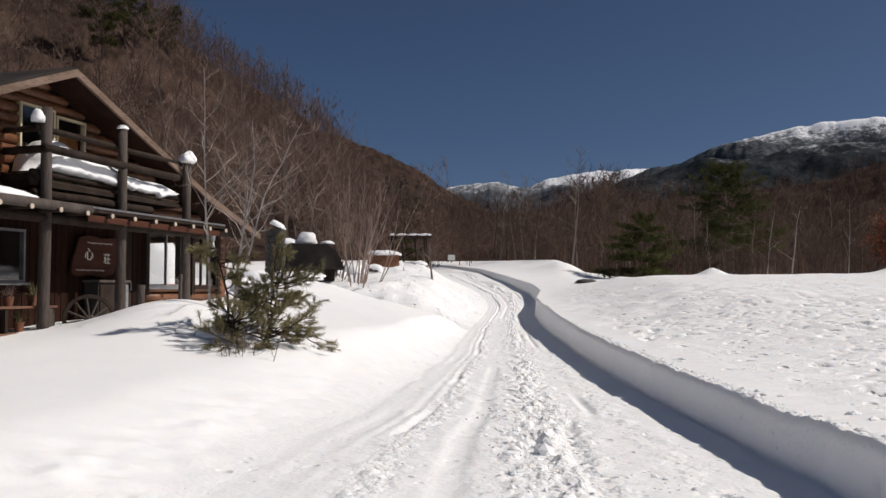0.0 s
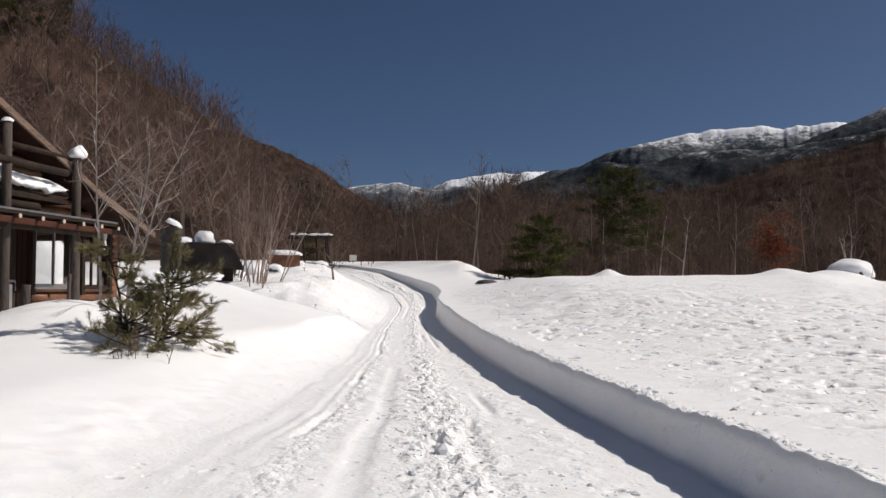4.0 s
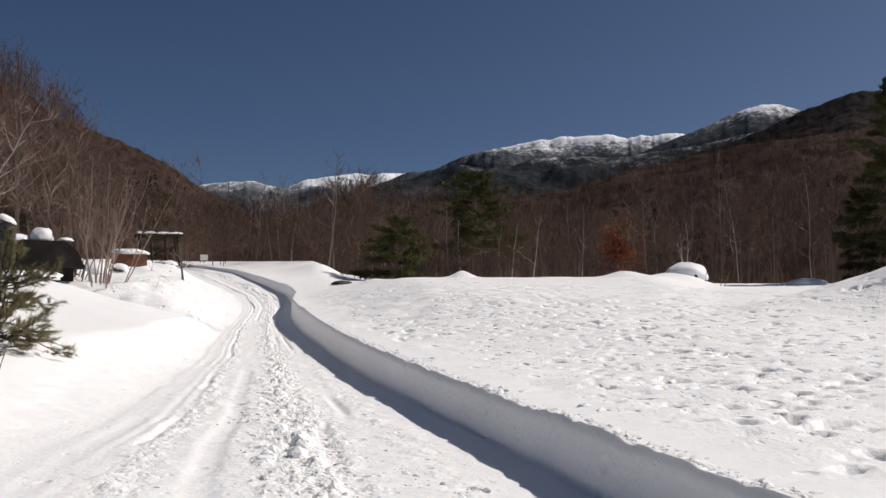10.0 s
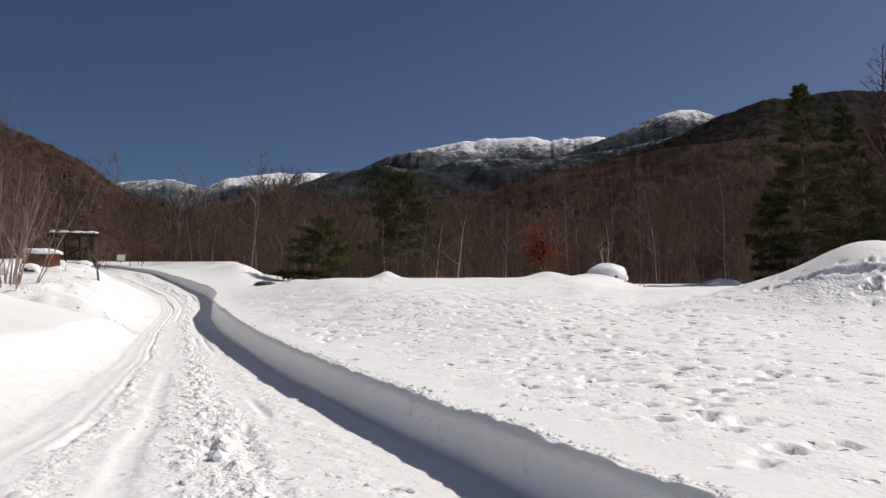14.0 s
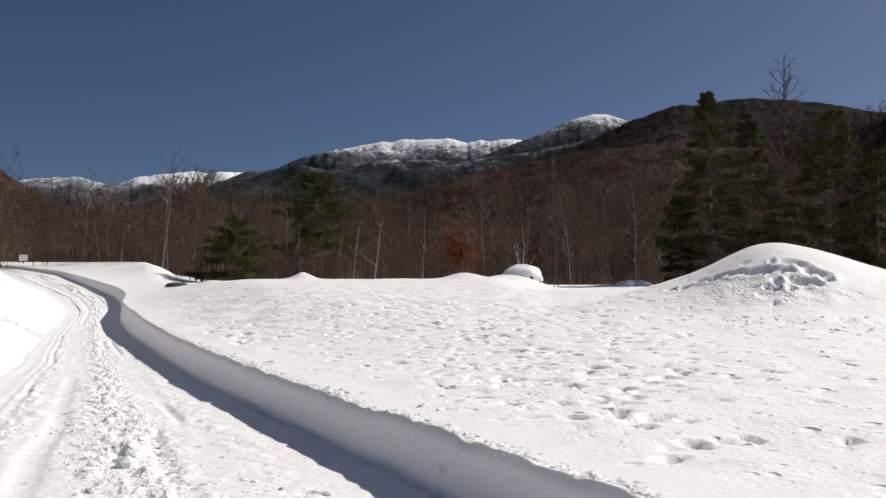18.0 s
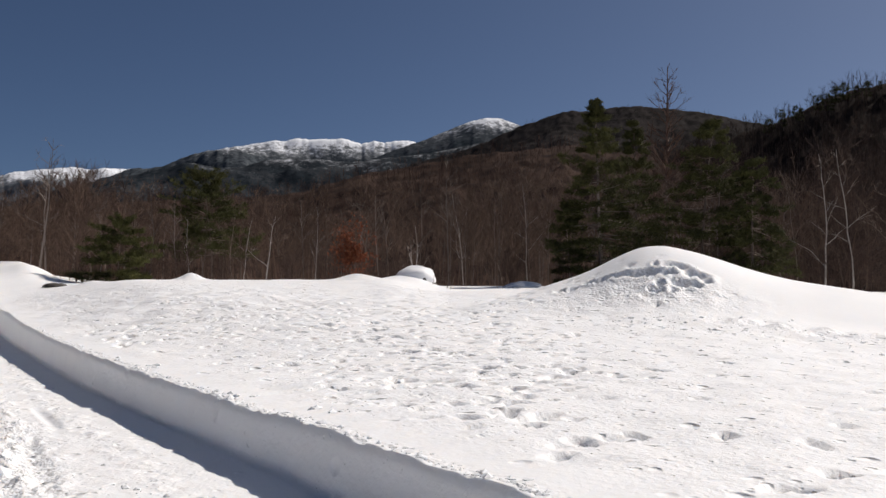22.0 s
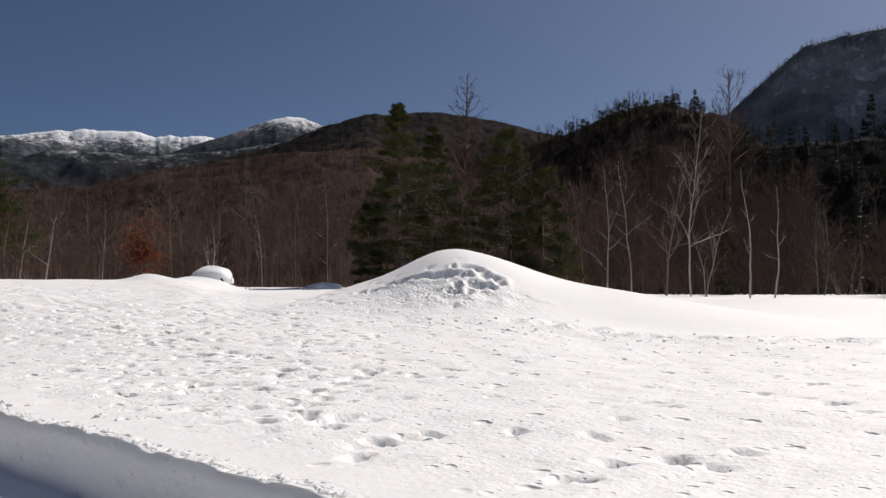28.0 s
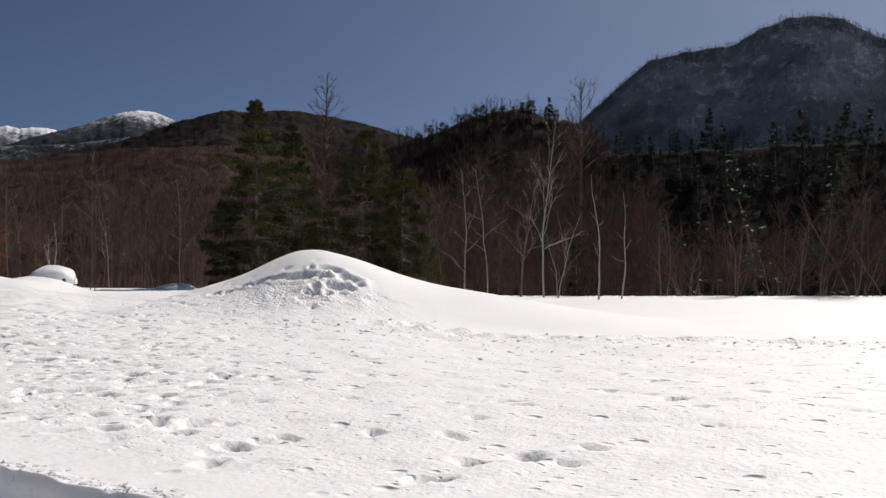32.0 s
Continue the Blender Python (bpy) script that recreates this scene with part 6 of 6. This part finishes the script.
bush = bare_tree("oak_bush", "young oak with withered russet leaves", *at(27.3, 37), 2.3, 71, BARK, TWIG, stems=4, spread=0.5, limbs=9, limb_len=0.42, twigs=4, r=0.025, low=0.25, category="bush")
lf = np.random.RandomState(72)
n_ = 2600
c = lf.normal(0, 1, (n_, 3)) * np.array([0.38, 0.38, 0.5]) + np.array([0, 0, 1.3])
c = c[(c[:, 2] > 0.25) & (value_noise(c[:, 0] * 3 + 9, c[:, 2] * 3, 5) > 0.35)]
d = lf.normal(0, 1, c.shape)
d /= np.linalg.norm(d, axis=1, keepdims=True)
u, w = frame_of(d)
L_ = 0.075
vs = np.stack([c - d * L_, c + u * 0.035 + w * 0.012, c + d * L_, c - u * 0.035 + w * 0.012], 1).reshape(-1, 3)
link("leaves", mesh_from("leaves", vs, np.arange(len(vs)).reshape(-1, 4), LEAF_RED), bush, "withered russet leaves")
for az_, d, h, s_ in ((19.8, 36.5, 0.35, 81), (26.5, 36.5, 0.5, 82), (28.2, 36.3, 0.4, 83), (33.3, 40, 2.2, 84), (20.9, 36.8, 0.6, 85), (24.6, 41, 1.3, 86), (37, 41, 1.6, 87)):
    bare_tree("twig_bush", "thin bare stem at the edge of the snow field", *at(az_, d), h, s_, BARK, TWIG, stems=2, spread=0.1, limbs=5, limb_len=0.3, twigs=3, r=0.02, low=0.2, category="bush")
for az_, d, h, s_ in ((16.9, 50, 3.6, 91), (19.6, 49, 4.0, 92), (20.3, 50, 3.8, 93), (14.0, 52, 4.2, 94), (6.0, 66, 5.5, 95), (3.2, 68, 6.0, 96), (24.8, 52, 4.6, 97), (29.6, 52, 5.2, 98), (34.5, 52, 5.6, 99), (36.5, 50, 5.4, 100), (38.6, 50, 6.0, 121), (40.0, 48, 5.5, 122), (55.2, 50, 6.4, 124), (63.2, 46, 5.4, 126)):
    bare_tree("birch_tree", "pale bare birch in front of brown woods", *at(az_, d), h, s_, BIRCH_BARK if s_ % 2 else BARK, TWIG, limbs=11, limb_len=0.34, twigs=5, r=0.042, low=0.25)


def conifer(name, label, x_, y_, z_, h, seed, snow=0, needles=6):
    return pine_tree(name, label, x_, y_, h, seed, width=0.2, whorls=11, per=6, shoots=2, tufts=2, needles=needles, needle=0.05 * h, thick=0.0055 * h, material=CONIFER, low=0.05, round_top=0.05, z=z_, droop=0.5, snow=snow, skirt=0.95)


CONIFER = mat("dark_conifer", (0.0182, 0.0247, 0.0169), (0.0416, 0.0520, 0.0325), 0.3, 0.85, island=0.4, spec=0.12)


def stand_on(land, az_, el, h, reach=330):
    """Where on a hill a tree of height h has its top at that elevation."""
    ob = bpy.data.objects[land]
    best = None
    for d in np.arange(40, reach, 4.0):
        x_, y_ = polar(az_, d)
        hit, loc, nor, idx = ob.ray_cast((x_, y_, 600), (0, 0, -1))
        if not hit:
            continue
        miss = abs((loc[2] + h - EYE[2]) / d - math.tan(radians(el)))
        if best is None or miss < best[0]:
            best = (miss, x_, y_, loc[2] - 0.2)
    return best[1:] if best else (*polar(az_, 200), 2.0)


for k, (az_, el, h) in enumerate(((62.6, 12.9, 15), (60.9, 12.7, 13), (72.2, 11.9, 24), (73.4, 10.8, 19), (76.3, 10.6, 20), (78.0, 11.3, 22), (79.7, 11.5, 24), (70.6, 10.4, 18), (81.2, 11.0, 20), (75.0, 9.6, 15), (68.8, 9.6, 16), (66.9, 10.6, 16), (83.5, 11.2, 22), (71.6, 8.4, 16), (77.0, 8.6, 16))):
    x_, y_, z_ = stand_on("backdrop_hill_pines" if az_ < 65 else "backdrop_hill_firs", az_, el, h)
    conifer("fir_tree", "dark fir with a little snow on its boughs" if k % 2 or k == 4 else "dark pointed fir on the shaded slope", x_, y_, z_, h, 200 + k, 75 if k == 9 else 8, 3)
for k, (az_, d, h, load) in enumerate(((75.0, 95, 15.5, 95), (71.6, 102, 12.5, 26), (78.6, 106, 16.5, 30), (69.6, 108, 11.0, 14))):
    conifer("fir_tree", "dark fir weighed down with white snow" if k == 0 else "dark fir with patches of snow on its boughs", *at(az_, d), 1.2, h, 540 + k, load, 6)
for k, (az_, d, h) in enumerate(((76.2, 50, 5.2), (78.4, 47, 5.6), (80.6, 48, 6.0), (82.6, 47, 5.6), (70.9, 50, 4.2), (73.4, 52, 4.6))):
    bare_tree("alder_bush", "round reddish-brown leafless bush at the wood edge", *at(az_, d), h, 560 + k, BARK, TWIG_VALLEY, stems=6, spread=0.6, flare=0.5, limbs=9, limb_len=0.4, twigs=7, r=0.045, low=0.15, angle=(30, 65), category="bush", thin=0.008)
crest = random.Random(15)
for k in range(34):
    az_ = 65.2 + k * 0.6 + crest.uniform(-0.3, 0.3)
    h = crest.uniform(13, 19)
    x_, y_, z_ = stand_on("backdrop_hill_firs", az_, float(np.interp(az_, (65, 67, 70, 86), (11.0, 10.0, 9.9, 9.9))) + crest.uniform(-1.4, 0.5), h)
    conifer("fir_tree", "dark pointed fir on the shaded slope", x_, y_, z_, h, 400 + k, 0, 3)
crest = random.Random(12)
for k in range(19):
    az_ = 53.6 + k * 0.52 + crest.uniform(-0.2, 0.2)
    h = crest.uniform(4.0, 8.0)
    el = float(np.interp(az_, (53.7, 57.2, 60, 63.6), (10.7, 12.2, 12.75, 12.1))) + crest.uniform(-0.25, 0.15)
    x_, y_, z_ = stand_on("backdrop_hill_pines", az_, el, h)
    pine_tree("pine_tree", "dark round-topped pine on the hill crest", x_, y_, h, 230 + k, width=0.34, whorls=8, per=5, shoots=3, tufts=2, needles=5, needle=0.08 * h, thick=0.006 * h, low=0.35, round_top=0.65, z=z_)
for k, (az_, el, h) in enumerate(((-19.3, 18.4, 7), (-17.6, 17.4, 6), (-21.5, 19.0, 8))):
    x_, y_, z_ = stand_on("backdrop_hill_left", az_, el, h)
    pine_tree("pine_tree", "dark round-topped pine above the bare hillside", x_, y_, h, 260 + k, width=0.36, whorls=10, per=6, shoots=4, tufts=3, needles=7, needle=0.06 * h, thick=0.004 * h, low=0.25, round_top=0.6, z=z_)
for k, (az_, el, h) in enumerate(((-3.6, 7.3, 16), (-2.9, 7.7, 18), (-2.4, 7.3, 16), (-1.8, 7.2, 17), (-1.2, 6.9, 16), (-0.6, 6.6, 15), (-2.1, 6.6, 16), (-1.4, 6.3, 15))):
    x_, y_, z_ = stand_on("backdrop_hill_left_far", az_, el, h, 690)
    conifer("fir_tree", "dark conifer at the foot of the far wooded hill", x_, y_, z_, h, 500 + k, 0, 3)
pine_tree("pine_tree", "dark pine below the hill at the road's end", *at(-2.0, 62), 4.6, 240, width=0.36, whorls=10, per=5, shoots=5, tufts=3, needles=7, needle=0.26, thick=0.016, low=0.12)

# ---- snow clods: thrown crumbs on the road, the field's rim and the heap's foot ----


def clods():
    rnd = np.random.RandomState(9)
    bm = bmesh.new()
    bmesh.ops.create_icosphere(bm, subdivisions=1, radius=1.0)
    base = np.array([v.co[:] for v in bm.verts])
    tri = np.array([[v.index for v in f.verts] for f in bm.faces])
    bm.free()
    spots = []
    for k in range(380):
        y_ = 3.5 + 26 * rnd.rand() ** 1.3
        xl, xr = np.interp(y_, LEFT_Y, LEFT_X), np.interp(y_, RIGHT_Y, RIGHT_X)
        q = rnd.normal(0.56, 0.09) if rnd.rand() < 0.65 else rnd.choice([rnd.normal(0.24, 0.05), rnd.normal(0.82, 0.05), rnd.uniform(0.05, 0.9)])
        x_ = xl + (xr - xl) * q
        spots.append((x_, y_, 0.008 + 0.028 * rnd.rand() ** 4))
    for cx, cy, n, s in ((0.72, 8.0, 40, 0.10), (0.85, 9.0, 26, 0.09), (0.62, 10.2, 14, 0.06), (1.7, 6.7, 16, 0.06), (1.95, 6.2, 16, 0.06), (0.55, 6.6, 20, 0.06), (0.95, 7.2, 14, 0.05)):
        for k in range(n):
            spots.append((cx + rnd.normal(0, 0.12), cy + rnd.normal(0, 0.25), s * (0.2 + 0.8 * rnd.rand() ** 2)))
    for k in range(800):
        y_ = 3.0 + 19 * rnd.rand() ** 1.4
        spots.append((np.interp(y_, RIGHT_Y, RIGHT_X) + 0.12 + 0.13 * rnd.rand() ** 2, y_, 0.010 + 0.026 * rnd.rand() ** 3))
    for cx, cy in ((3.05, 8.35), (3.35, 6.9), (3.1, 11.9)):
        for k in range(14):
            spots.append((cx + rnd.normal(0, 0.10), cy + rnd.normal(0, 0.16), 0.015 + 0.05 * rnd.rand() ** 2))
    for k in range(460):
        az_ = rnd.uniform(44, 86)
        spots.append((*polar(az_, rnd.normal(18.2, 0.8) - 1.6 * rnd.rand() ** 3), 0.012 + 0.05 * rnd.rand() ** 3))
    for k in range(150):
        spots.append((*polar(rnd.uniform(44, 74), 18.5 - 6.5 * rnd.rand() ** 1.6), 0.014 + 0.038 * rnd.rand() ** 3))
    for k in range(20):
        az_, d = rnd.normal(47, 4), rnd.normal(19.5, 1.6)
        spots.append((*polar(az_, d), 0.012 + 0.04 * rnd.rand() ** 4))
    V, F, n = [], [], 0
    land = bpy.data.objects["ground"]
    for x_, y_, r in spots:
        hit, loc, nor, idx = land.ray_cast((x_, y_, 30), (0, 0, -1))
        if not hit:
            continue
        v = base * rnd.uniform(0.6, 1.3, (len(base), 1)) * r * rnd.uniform(0.7, 1.3, (1, 3))
        V.append(v * np.array([1, 1, 0.75]) + np.array(loc) - np.array([0, 0, r * 0.25]))
        F.append(tri + n)
        n += len(v)
    me = mesh_from("snow_clods", np.concatenate(V), np.concatenate(F), soften(SNOW), False)
    tagged(link("snow_clods", me), "crumbled white snow clods scattered on the snow", "snow", kind="stuff")


clods()
